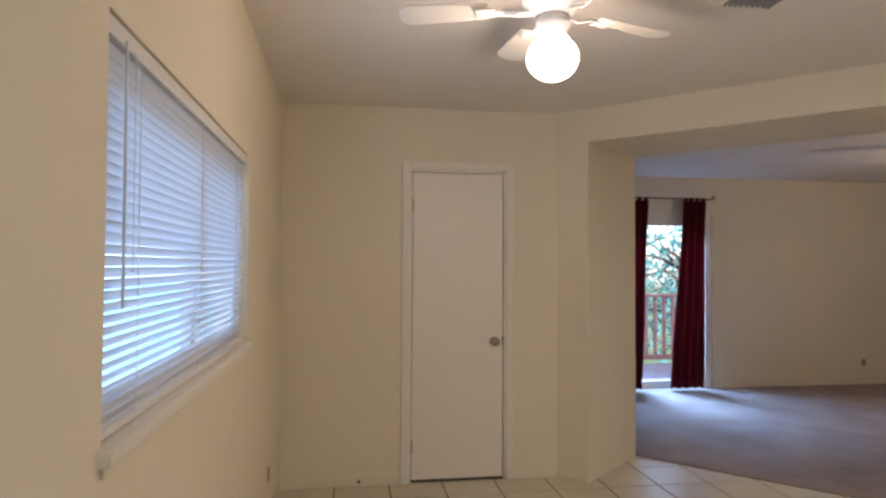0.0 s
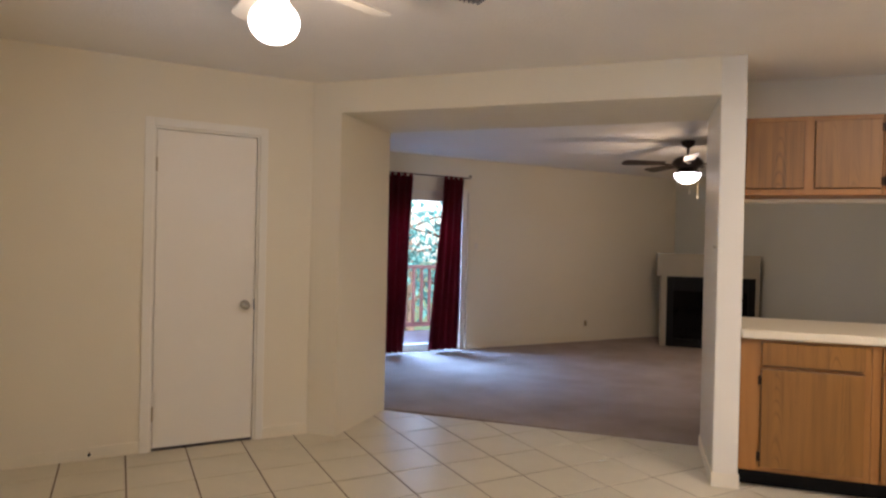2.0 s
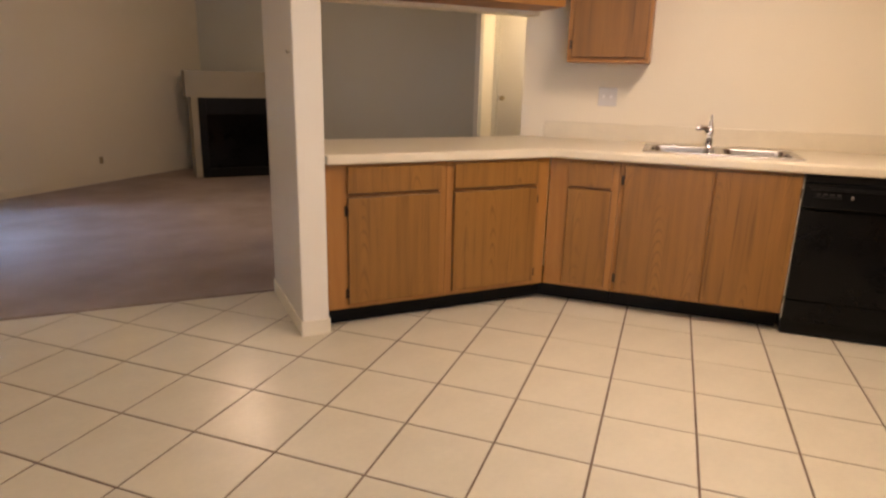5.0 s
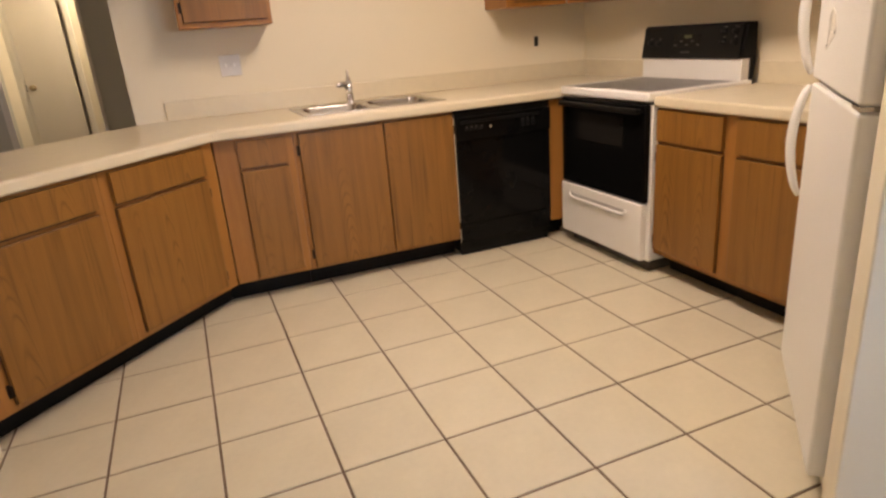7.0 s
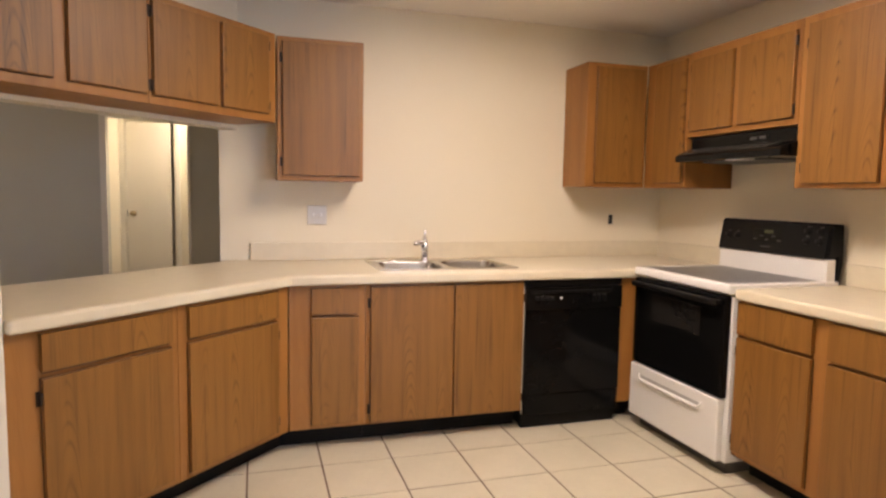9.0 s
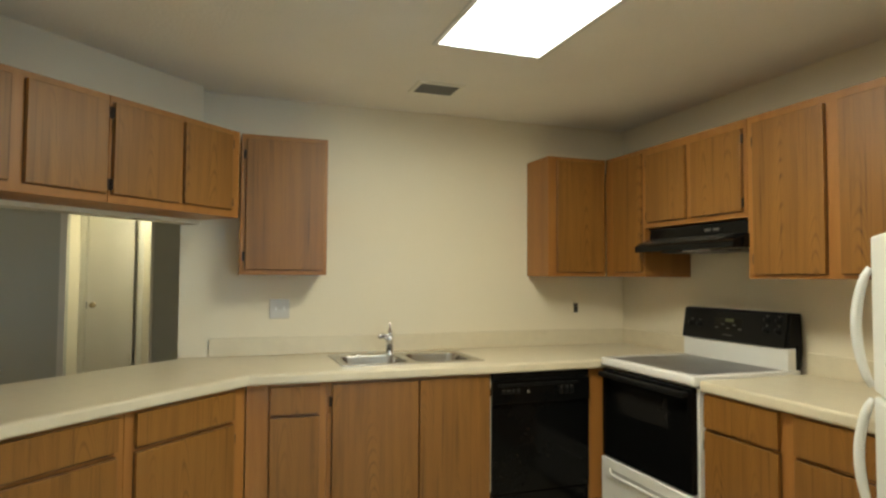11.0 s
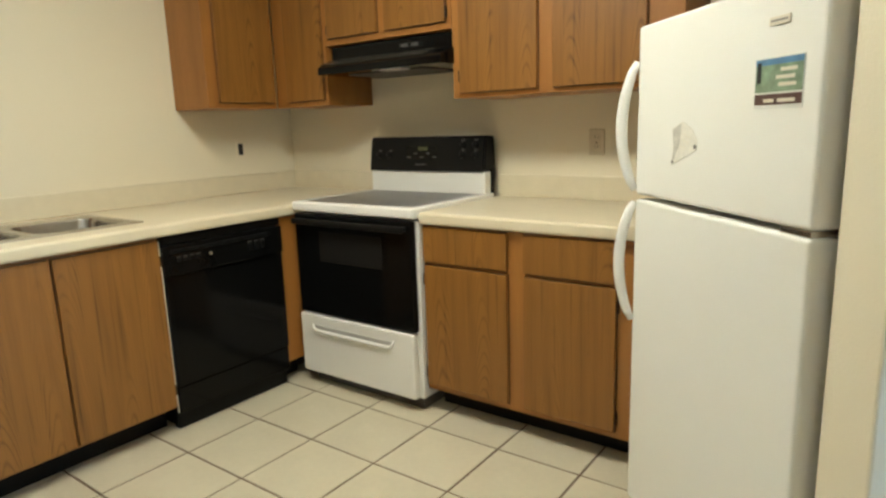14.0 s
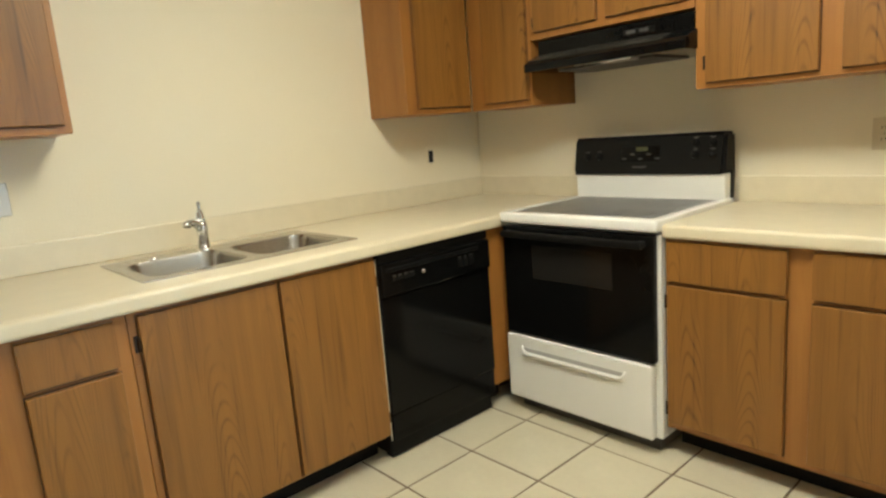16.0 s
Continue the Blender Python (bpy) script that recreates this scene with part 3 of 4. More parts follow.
# ---- kitchen cabinets ----
def cabinet(name, m, label, width, depth, z0, z1, fronts, toe=0.0, group="", panel=None, toe_ends=(0.0, 0.0)):
    """Local x runs along the face, front at y = 0 facing -y. fronts: (kind, x0, x1, z0, z1, hinge side)."""
    c = thing(name, m, label, "cabinet", group)
    part("body", one(0.001, width - 0.001, 0.0, depth, z0, z1, 0.002), panel or OAKFRAME, c)
    if toe:
        part("toe_kick", one(0.001 - toe_ends[0], width - 0.001 + toe_ends[1], toe, depth, 0.0, z0 - 0.001), TOE, c, "black vinyl toe kick")
    for kind, x0, x1, za, zb, side in fronts:
        t = 0.019
        bm = bmesh.new()
        if kind == "drawer":
            prism(bm, [(-0.001, za + 0.012), (-t, za), (-t, zb - 0.003), (-t + 0.003, zb), (-0.001, zb)], "x", x0, x1)
            part("drawer_front", bm, OAK, c)
            # flat dark strip painted as the shade of the finger pull; no groove is cut
            part("groove_shade", one(x0 + 0.006, x1 - 0.006, -0.004, -0.0006, za - 0.009, za + 0.010), OAKSHADE, c)
        else:
            box(bm, x0, x1, -t, -0.001, za, zb, 0.0035)
            d = part("door", bm, OAK, c)
            # thin dark sheet behind the door, drawn as the shade round its edges
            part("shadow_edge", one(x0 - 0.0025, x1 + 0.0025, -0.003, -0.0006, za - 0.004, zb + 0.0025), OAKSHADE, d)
            if side:
                hx = x0 - 0.004 if side < 0 else x1 + 0.004
                for z in (za + 0.10 * (zb - za), zb - 0.12 * (zb - za)):
                    h = bmesh.new()
                    tube(h, [(hx, -0.012, z - 0.022), (hx, -0.012, z + 0.022)], 0.005, 8)
                    box(h, hx - 0.012, hx + 0.002, -0.004, -0.0008, z - 0.026, z + 0.026, 0.001)
                    part("hinge", h, BRONZE, d)
    return c


BZ0, BZ1 = 0.112, 0.869
B = "base cabinets"
cabinet("base_cabinet", DIAG @ pose(0.776, 3.858, 0), "medium oak base cabinet with drawer, beside the post", 0.654, 0.72, BZ0, BZ1,
        [("drawer", 0.110, 0.618, 0.722, 0.852, 0), ("door", 0.110, 0.618, 0.140, 0.698, -1)], 0.100, B)
cabinet("base_cabinet", DIAG @ pose(1.430, 3.858, 0), "medium oak base cabinet with drawer under the diagonal counter", 0.655, 0.30, BZ0, BZ1,
        [("drawer", 0.046, 0.572, 0.720, 0.852, 0), ("door", 0.046, 0.572, 0.140, 0.698, 1)], 0.100, B, toe_ends=(0.0, 0.06))
cabinet("base_cabinet", sink_side(1.250), "narrow oak base cabinet with drawer beside the sink", 0.390, 0.62, BZ0, BZ1,
        [("drawer", 0.112, 0.352, 0.716, 0.852, 0), ("door", 0.112, 0.352, 0.135, 0.698, 0)], 0.100, B, toe_ends=(0.05, 0.0))
cabinet("sink_cabinet", sink_side(0.860), "oak sink base cabinet with two tall doors", 0.895, 0.62, BZ0, 0.70,
        [("door", 0.026, 0.474, 0.125, 0.852, -1), ("door", 0.487, 0.888, 0.125, 0.852, 1)], 0.100, B)
tagged(structure("sink_cabinet_rail", one(0.001, 0.894, 0.0, 0.02, 0.7005, BZ1), OAKFRAME, "oak rail across the sink cabinet face", "cabinet rail", sink_side(0.860)))
cabinet("corner_filler", sink_side(-0.662), "narrow oak filler panel beside the dishwasher", 0.132, 0.60, BZ0, BZ1, [], 0.100, B)
cabinet("base_cabinet", range_side(3.396), "oak base cabinet with two drawers beside the range", 0.945, 0.62, BZ0, BZ1,
        [("drawer", 0.012, 0.422, 0.706, 0.858, 0), ("door", 0.012, 0.422, 0.140, 0.688, -1),
         ("drawer", 0.497, 0.870, 0.706, 0.858, 0), ("door", 0.497, 0.870, 0.140, 0.688, 1)], 0.115, B)

UZ0, UZ1 = 1.403, 2.200
U = "wall cabinets"
cabinet("wall_cabinet", DIAG @ pose(0.778, 4.17, 0), "short oak wall cabinets over the counter pass-through", 0.778, 0.31, 1.712, UZ1 - 0.012,
        [("door", 0.045, 0.364, 1.752, 2.158, -1), ("door", 0.422, 0.764, 1.752, 2.158, 1)], 0, U)
cabinet("wall_cabinet", DIAG @ pose(1.557, 4.17, 0), "short oak wall cabinets over the counter beside the sink wall", 0.782, 0.30, 1.712, UZ1 - 0.012,
        [("door", 0.015, 0.374, 1.752, 2.158, -1), ("door", 0.402, 0.718, 1.752, 2.158, 1)], 0, U)
cabinet("wall_cabinet", sink_side(1.285, 4.700), "tall oak wall cabinet with one door above the counter", 0.490, 0.254, UZ0, UZ1 + 0.004,
        [("door", 0.03, 0.466, 1.432, 2.176, -1)], 0, U)
cabinet("wall_cabinet", sink_side(-0.643, 4.650), "oak corner wall cabinet with one door", 0.442, 0.304, UZ0, UZ1,
        [("door", 0.065, 0.420, 1.432, 2.172, 0)], 0, U)
cabinet("wall_cabinet", range_side(4.649, -1.09), "oak corner wall cabinet beside the range hood", 0.412, 0.349, UZ0, UZ1,
        [("door", 0.108, 0.394, 1.432, 2.172, 0)], 0, U)
cabinet("wall_cabinet", range_side(4.236, -1.09), "short oak wall cabinet over the black range hood", 0.806, 0.349, 1.702, UZ1,
        [("door", 0.032, 0.372, 1.735, 2.150, -1), ("door", 0.422, 0.780, 1.735, 2.150, 1)], 0, U)
cabinet("wall_cabinet", range_side(3.429, -1.09), "oak two-door wall cabinet beside the hood", 1.013, 0.349, UZ0 - 0.006, UZ1,
        [("door", 0.046, 0.432, 1.418, 2.160, -1), ("door", 0.502, 0.880, 1.418, 2.160, 1)], 0, U)


# ---- worktops, sink and tap ----
def worktops():
    z0, z1 = 0.872, 0.917
    r2 = math.sqrt(2)
    d = lambda s, n: ((s + n) / r2, (n - s) / r2)
    w = thing("worktop", pose(0, 0, 0), "cream laminate worktop running round the counter and sink", "worktop")
    bm = bmesh.new()
    a = d(0.776, 3.846)
    fx, bx = 4.192, 4.953
    prism(bm, [a, (fx, a[0] + a[1] - fx), (fx, 0.755), (bx, 0.755), (bx, 1.600), d(2.350, 4.60), d(0.776, 4.60)], "z", z0, z1)
    box(bm, fx, 4.358, -0.03, 0.755, z0, z1); box(bm, 4.70, bx, -0.03, 0.755, z0, z1)
    prism(bm, [(fx, -0.03), (fx, -0.75), (4.180, -0.75), (4.180, -1.438), (bx, -1.438), (bx, -0.03)], "z", z0, z1)
    part("top", bm, COUNTER, w)
    e1 = part("front_edge", one(0.0, 1.335, 0.0, 0.030, z0 - 0.004, z1 + 0.0012, 0.012, 3), COUNTER, w)
    e1.matrix_local = DIAG @ pose(0.776, 3.818, 0)
    part("front_edge", one(4.162, 4.192, -0.75, 1.262, z0 - 0.004, z1 + 0.0012, 0.012, 3), COUNTER, w)
    part("backsplash", one(4.934, 4.954, -1.438, 1.440, z1, 1.026, 0.004), COUNTER, w)
    part("backsplash", one(4.180, 4.934, -1.439, -1.420, z1, 1.026, 0.004), COUNTER, w)
    v = thing("worktop", pose(0, 0, 0), "short cream laminate worktop beside the range", "worktop")
    part("top", one(2.42, 3.396, -1.438, -0.772, z0, z1), COUNTER, v)
    part("front_edge", one(2.42, 3.396, -0.777, -0.747, z0 - 0.004, z1 + 0.0012, 0.012, 3), COUNTER, v)
    part("backsplash", one(2.42, 3.396, -1.439, -1.420, z1, 1.026, 0.004), COUNTER, v)


worktops()


def basin(bm, x0, x1, y0, y1, top, depth, r=0.06):
    """An open bowl with rounded corners, drawn as shrinking rings."""
    def ring(inset, z, rr):
        vs = []
        for cx, cy, a0 in ((x1 - inset - rr, y1 - inset - rr, 0), (x0 + inset + rr, y1 - inset - rr, 90), (x0 + inset + rr, y0 + inset + rr, 180), (x1 - inset - rr, y0 + inset + rr, 270)):
            for k in range(6):
                a = radians(a0 + 18 * k)
                vs.append(bm.verts.new((cx + rr * math.cos(a), cy + rr * math.sin(a), z)))
        return vs
    rings = [ring(0, top, r), ring(0.004, top - 0.012, r), ring(0.014, top - depth * 0.8, r), ring(0.035, top - depth * 0.97, r * 0.9), ring(0.07, top - depth, r * 0.8)]
    for p, q in zip(rings, rings[1:]):
        for i in range(24):
            bm.faces.new((p[i], q[i], q[(i + 1) % 24], p[(i + 1) % 24]))
    bm.faces.new(rings[-1])
    return rings[0]


def sink():
    s = thing("kitchen_sink", pose(0, 0, 0), "double-bowl stainless steel sink set in the worktop", "sink")
    z = 0.921
    x0, x1, y0, y1 = 4.318, 4.81, -0.052, 0.765
    bowls = [(4.358, 4.695, -0.010, 0.335), (4.358, 4.695, 0.378, 0.722)]
    for i, b in enumerate(bowls):
        bm = bmesh.new()
        basin(bm, b[0], b[1], b[2], b[3], z, 0.165)
        part("bowl", bm, STEEL, s, smooth=True)
        part("drain", lathe(bmesh.new(), [(0, 0.004), (0.022, 0.003), (0.040, 0.0065), (0.042, 0.001)], 24, ((b[0] + b[1]) / 2, (b[2] + b[3]) / 2, z - 0.165)), CHROME, s, smooth=True)
    bm = bmesh.new()
    box(bm, x0, 4.358, y0, y1, z - 0.004, z + 0.002, 0.0015); box(bm, 4.695, x1, y0, y1, z - 0.004, z + 0.002, 0.0015)
    box(bm, 4.358, 4.695, y0, -0.010, z - 0.004, z + 0.0018); box(bm, 4.358, 4.695, 0.335, 0.378, z - 0.004, z + 0.0018); box(bm, 4.358, 4.695, 0.722, y1, z - 0.004, z + 0.0018)
    for b in bowls:
        for cx, cy, a0 in ((b[0], b[2], 180), (b[1], b[2], 270), (b[1], b[3], 0), (b[0], b[3], 90)):
            sx, sy = (1 if cx == b[0] else -1), (1 if cy == b[2] else -1)
            o = (cx + sx * 0.06, cy + sy * 0.06)
            fan = [bm.verts.new((cx, cy, z + 0.0017))] + [bm.verts.new((o[0] + 0.06 * math.cos(radians(a0 + 18 * k)), o[1] + 0.06 * math.sin(radians(a0 + 18 * k)), z + 0.0017)) for k in range(6)]
            for k in range(1, 6):
                bm.faces.new((fan[0], fan[k], fan[k + 1]))
    part("rim", bm, STEEL, s)
    part("hole_cap", lathe(bmesh.new(), [(0, 0.012), (0.014, 0.010), (0.020, 0.002), (0.020, 0)], 20, (4.73, 0.60, z + 0.002)), CHROME, s, smooth=True)
    f = thing("kitchen_faucet", pose(4.722, 0.405, z + 0.002), "chrome single-lever kitchen faucet on the sink deck", "faucet")
    part("base_plate", lathe(bmesh.new(), [(0, 0.010), (0.028, 0.009), (0.034, 0.003), (0.034, 0)], 28), CHROME, f, smooth=True)
    part("body", lathe(bmesh.new(), [(0, 0.008), (0.022, 0.008), (0.020, 0.06), (0.023, 0.085), (0.021, 0.108), (0.012, 0.118), (0, 0.120)], 24), CHROME, f, smooth=True)
    part("spout", tube(bmesh.new(), [(0, 0, 0.078), (-0.010, 0.018, 0.106), (-0.020, 0.038, 0.116), (-0.029, 0.058, 0.117), (-0.034, 0.068, 0.113), (-0.036, 0.071, 0.102)], [0.019, 0.017, 0.0155, 0.015, 0.0155, 0.016], 14), CHROME, f, smooth=True)
    part("lever", lathe(bmesh.new(), [(0, 0.196), (0.006, 0.194), (0.008, 0.180), (0.006, 0.165), (0.012, 0.150), (0.017, 0.130), (0.020, 0.116), (0, 0.112)], 18), CHROME, f, smooth=True)


sink()


# ---- appliances ----
def dishwasher():
    d = thing("dishwasher", sink_side(-0.038, 4.172), "black built-in dishwasher under the worktop", "dishwasher")
    W = 0.618
    part("body", one(0.004, W - 0.004, 0.05, 0.62, 0.02, 0.866), BLACKSATIN, d)
    part("door_panel", one(0.004, W - 0.004, 0.012, 0.05, 0.205, 0.690, 0.004), BLACK, d)
    part("access_panel", one(0.006, W - 0.006, 0.018, 0.05, 0.085, 0.200, 0.003), BLACK, d)
    part("kick_plate", one(0.008, W - 0.008, 0.045, 0.09, 0.004, 0.083, 0.002), BLACKSATIN, d)
    cp = part("control_panel", one(0.004, W - 0.004, 0.0, 0.05, 0.694, 0.825, 0.006), BLACK, d)
    part("top_vent", one(0.004, W - 0.004, 0.012, 0.05, 0.828, 0.866, 0.003), BLACKSATIN, d)
    part("latch_bar", one(0.03, W - 0.08, -0.006, 0.004, 0.790, 0.806, 0.003), BLACKSATIN, cp)
    for i in range(4):
        part("button", one(0.055 + i * 0.030, 0.079 + i * 0.030, -0.004, 0.002, 0.752, 0.766, 0.002), BLACKSATIN, cp)
        part("button_mark", one(0.058 + i * 0.030, 0.076 + i * 0.030, -0.0008, 0.0012, 0.770, 0.774), VENTGREY, cp)
    dial = part("dial", lathe(bmesh.new(), [(0, 0.012), (0.006, 0.012), (0.009, 0.008), (0.010, 0)], 20), STEEL, cp, smooth=True)
    dial.matrix_local = pose(0.215, 0.0, 0.762, 90, 0, 0)
    for i in range(3):
        part("switch", one(0.415 + i * 0.034, 0.437 + i * 0.034, -0.006, 0.002, 0.735, 0.770, 0.002), BLACKSATIN, cp)
        part("switch_mark", one(0.416 + i * 0.034, 0.436 + i * 0.034, -0.0008, 0.0012, 0.776, 0.780), VENTGREY, cp)
    part("side_trim", one(-0.002, 0.001, 0.024, 0.03, 0.09, 0.846), PLASTIC, d, "thin white edge strip")


dishwasher()


def kitchen_range():
    r = thing("range", range_side(4.160, -0.722, 0.010), "white electric range with black oven door and glass top", "range")
    W, D = 0.765, 0.66
    part("body", one(0.004, W - 0.004, 0.03, D, 0.055, 0.868, 0.004), WHITE, r)
    part("plinth", one(0.03, W - 0.03, 0.06, D - 0.03, -0.010, 0.056), VENTGREY, r)
    bm = bmesh.new()
    box(bm, 0.0, W, -0.006, 0.045, 0.880, 0.928, 0.012, 3); box(bm, 0.0, W, D - 0.05, D, 0.880, 0.927, 0.006)
    box(bm, 0.0, 0.045, 0.03, D - 0.04, 0.880, 0.9275, 0.008); box(bm, W - 0.045, W, 0.03, D - 0.04, 0.880, 0.9275, 0.008)
    part("cooktop_frame", bm, WHITE, r)
    top = part("glass_top", one(0.044, W - 0.044, 0.044, D - 0.045, 0.882, 0.9255), CERAMIC, r, "speckled grey ceramic glass")
    for cx, cy, rr in ((0.21, 0.17, 0.105), (0.57, 0.17, 0.085), (0.21, 0.43, 0.08), (0.57, 0.43, 0.105)):
        bm = bmesh.new()
        lathe(bm, [(rr - 0.003, 0.0), (rr - 0.003, 0.0006), (rr, 0.0006), (rr, 0.0)], 40, (cx, cy, 0.9255))
        part("burner_ring", bm, CERAMIC, top)
    door = part("oven_door", one(0.010, W - 0.018, -0.002, 0.032, 0.372, 0.868, 0.006), BLACK, r, "glossy black oven door")
    part("oven_window", one(0.175, 0.575, -0.0035, 0.0, 0.640, 0.790, 0.002), material("smoked_glass", (0.014, 0.013, 0.012), 0.10, spec=0.25, spread=0.2, scale=3, fine=40, bump=0), door, "smoked glass oven window")
    h = bmesh.new()
    box(h, 0.03, W - 0.04, -0.045, -0.022, 0.822, 0.852, 0.009, 3)
    box(h, 0.035, 0.065, -0.03, 0.0, 0.826, 0.848, 0.003); box(h, W - 0.075, W - 0.045, -0.03, 0.0, 0.826, 0.848, 0.003)
    part("handle", h, BLACKSATIN, door, smooth=False)
    dr = part("drawer", one(0.008, W - 0.026, -0.010, 0.03, 0.058, 0.364, 0.008, 3), WHITE, r)
    a, c = 0.100, W - 0.140
    lip = [(a, -0.010, 0.318), (a + 0.006, -0.017, 0.300), (a + 0.022, -0.018, 0.288), (a + 0.05, -0.0155, 0.284), (c - 0.05, -0.0155, 0.284), (c - 0.022, -0.018, 0.288), (c - 0.006, -0.017, 0.300), (c, -0.010, 0.318)]
    part("drawer_pull", tube(bmesh.new(), lip, [0.004, 0.006, 0.008, 0.009, 0.009, 0.008, 0.006, 0.004], 14), WHITE, dr, smooth=True)
    # grey strip painted as the shade above the lip; the drawer front stays flat
    part("pull_shade", prism(bmesh.new(), [(a + 0.008, 0.312), (a + 0.018, 0.294), (c - 0.018, 0.294), (c - 0.008, 0.312)], "y", -0.0116, -0.0098), material("pull_shade_grey", (0.42, 0.41, 0.39), 0.4, bump=0.01), dr)
    part("riser", one(0.006, W - 0.010, D - 0.075, D - 0.02, 0.920, 1.036, 0.004), WHITE, r)
    side = [(D - 0.085, 1.036), (D - 0.060, 1.200), (D - 0.045, 1.214), (D + 0.03, 1.210), (D + 0.04, 1.02), (D + 0.02, 0.90), (D - 0.02, 0.90), (D - 0.02, 1.034)]
    bm = bmesh.new()
    prism(bm, side, "x", -0.008, W - 0.010)
    bmesh.ops.bevel(bm, geom=[e for e in bm.edges if abs(e.verts[0].co.x - e.verts[1].co.x) < 1e-5], offset=0.014, segments=4, affect="EDGES")
    bg = part("control_panel", bm, BLACKSATIN, r, "black plastic control panel")
    tilt = math.degrees(math.atan2(0.025, 0.164))
    face = lambda x, z: pose(x, D - 0.085 + (z - 1.036) * 0.152, z, 90 - tilt, 0, 0)
    for x in (0.075, 0.145, 0.625, 0.70):
        for z in (1.100, 1.150):
            if x < 0.3 and z > 1.12:
                continue
            kb = part("knob", lathe(bmesh.new(), [(0, 0.020), (0.013, 0.019), (0.016, 0.004), (0.018, 0)], 20), BLACKSATIN, bg, smooth=True)
            kb.matrix_local = face(x, z + 0.02)
            mk = part("knob_mark", one(-0.012, 0.012, 0.018, 0.020, -0.001, 0.0012), SLATMETAL, bg)
            mk.matrix_local = face(x, z + 0.025)
    dp = part("display", one(-0.11, 0.09, -0.035, 0.035, -0.001, 0.0015), BLACK, bg)
    dp.matrix_local = face(0.37, 1.130)
    TOUCH = material("grey_touch_pad", (0.035, 0.034, 0.032), 0.4, bump=0)
    for i in range(5):
        b = part("touch_pad", one(-0.012, 0.012, -0.004, 0.004, 0.0, 0.0028), TOUCH, bg)
        b.matrix_local = face(0.28 + i * 0.042, 1.108 + 0.02 * (i % 2))
    g = part("clock_window", one(-0.03, 0.03, -0.009, 0.009, 0.0, 0.003), material("green_display", (0.055, 0.060, 0.022), 0.3, bump=0), bg, "dim green clock display")
    g.matrix_local = face(0.37, 1.152)
    part("name_bar", one(-0.035, 0.035, -0.003, 0.003, 0.0, 0.002), VENTGREY, bg).matrix_local = face(0.36, 1.070)


kitchen_range()


def hood():
    h = thing("range_hood", range_side(4.200, -1.110, 0.004), "black under-cabinet range hood above the range", "range hood")
    W = 0.780
    bm = bmesh.new()
    prism(bm, [(0.345, 1.688), (-0.012, 1.688), (-0.016, 1.622), (-0.112, 1.588), (-0.125, 1.578), (-0.125, 1.545), (0.345, 1.545)], "x", 0.003, W)
    bmesh.ops.bevel(bm, geom=list(bm.edges), offset=0.003, segments=1, affect="EDGES")
    part("shell", bm, BLACK, h)
    # lighter grey strip on the black slope, painting in the lit wall's reflection
    part("slope_sheen", prism(bmesh.new(), [(-0.022, 1.6225), (-0.110, 1.5915), (-0.111, 1.5945), (-0.023, 1.6255)], "x", 0.012, W - 0.10), material("sheen_grey", (0.040, 0.038, 0.034), 0.22, spread=0.15, scale=5, fine=60, bump=0.01), h)
    part("filter", one(0.12, 0.60, -0.02, 0.28, 1.539, 1.545), VENTGREY, h, "grey mesh grease filter")
    part("lamp_lens", one(0.41, 0.55, -0.118, -0.05, 1.536, 1.5448, 0.003), material("smoky_lens", (0.30, 0.28, 0.25), 0.4, bump=0), h, "frosted plastic lamp cover")
    part("switch_plate", one(0.46, 0.60, -0.0175, -0.012, 1.640, 1.664, 0.001), BLACKSATIN, h)
    for i in range(2):
        part("switch", one(0.475 + i * 0.06, 0.515 + i * 0.06, -0.022, -0.016, 1.645, 1.659, 0.002), VENTGREY, h)


hood()


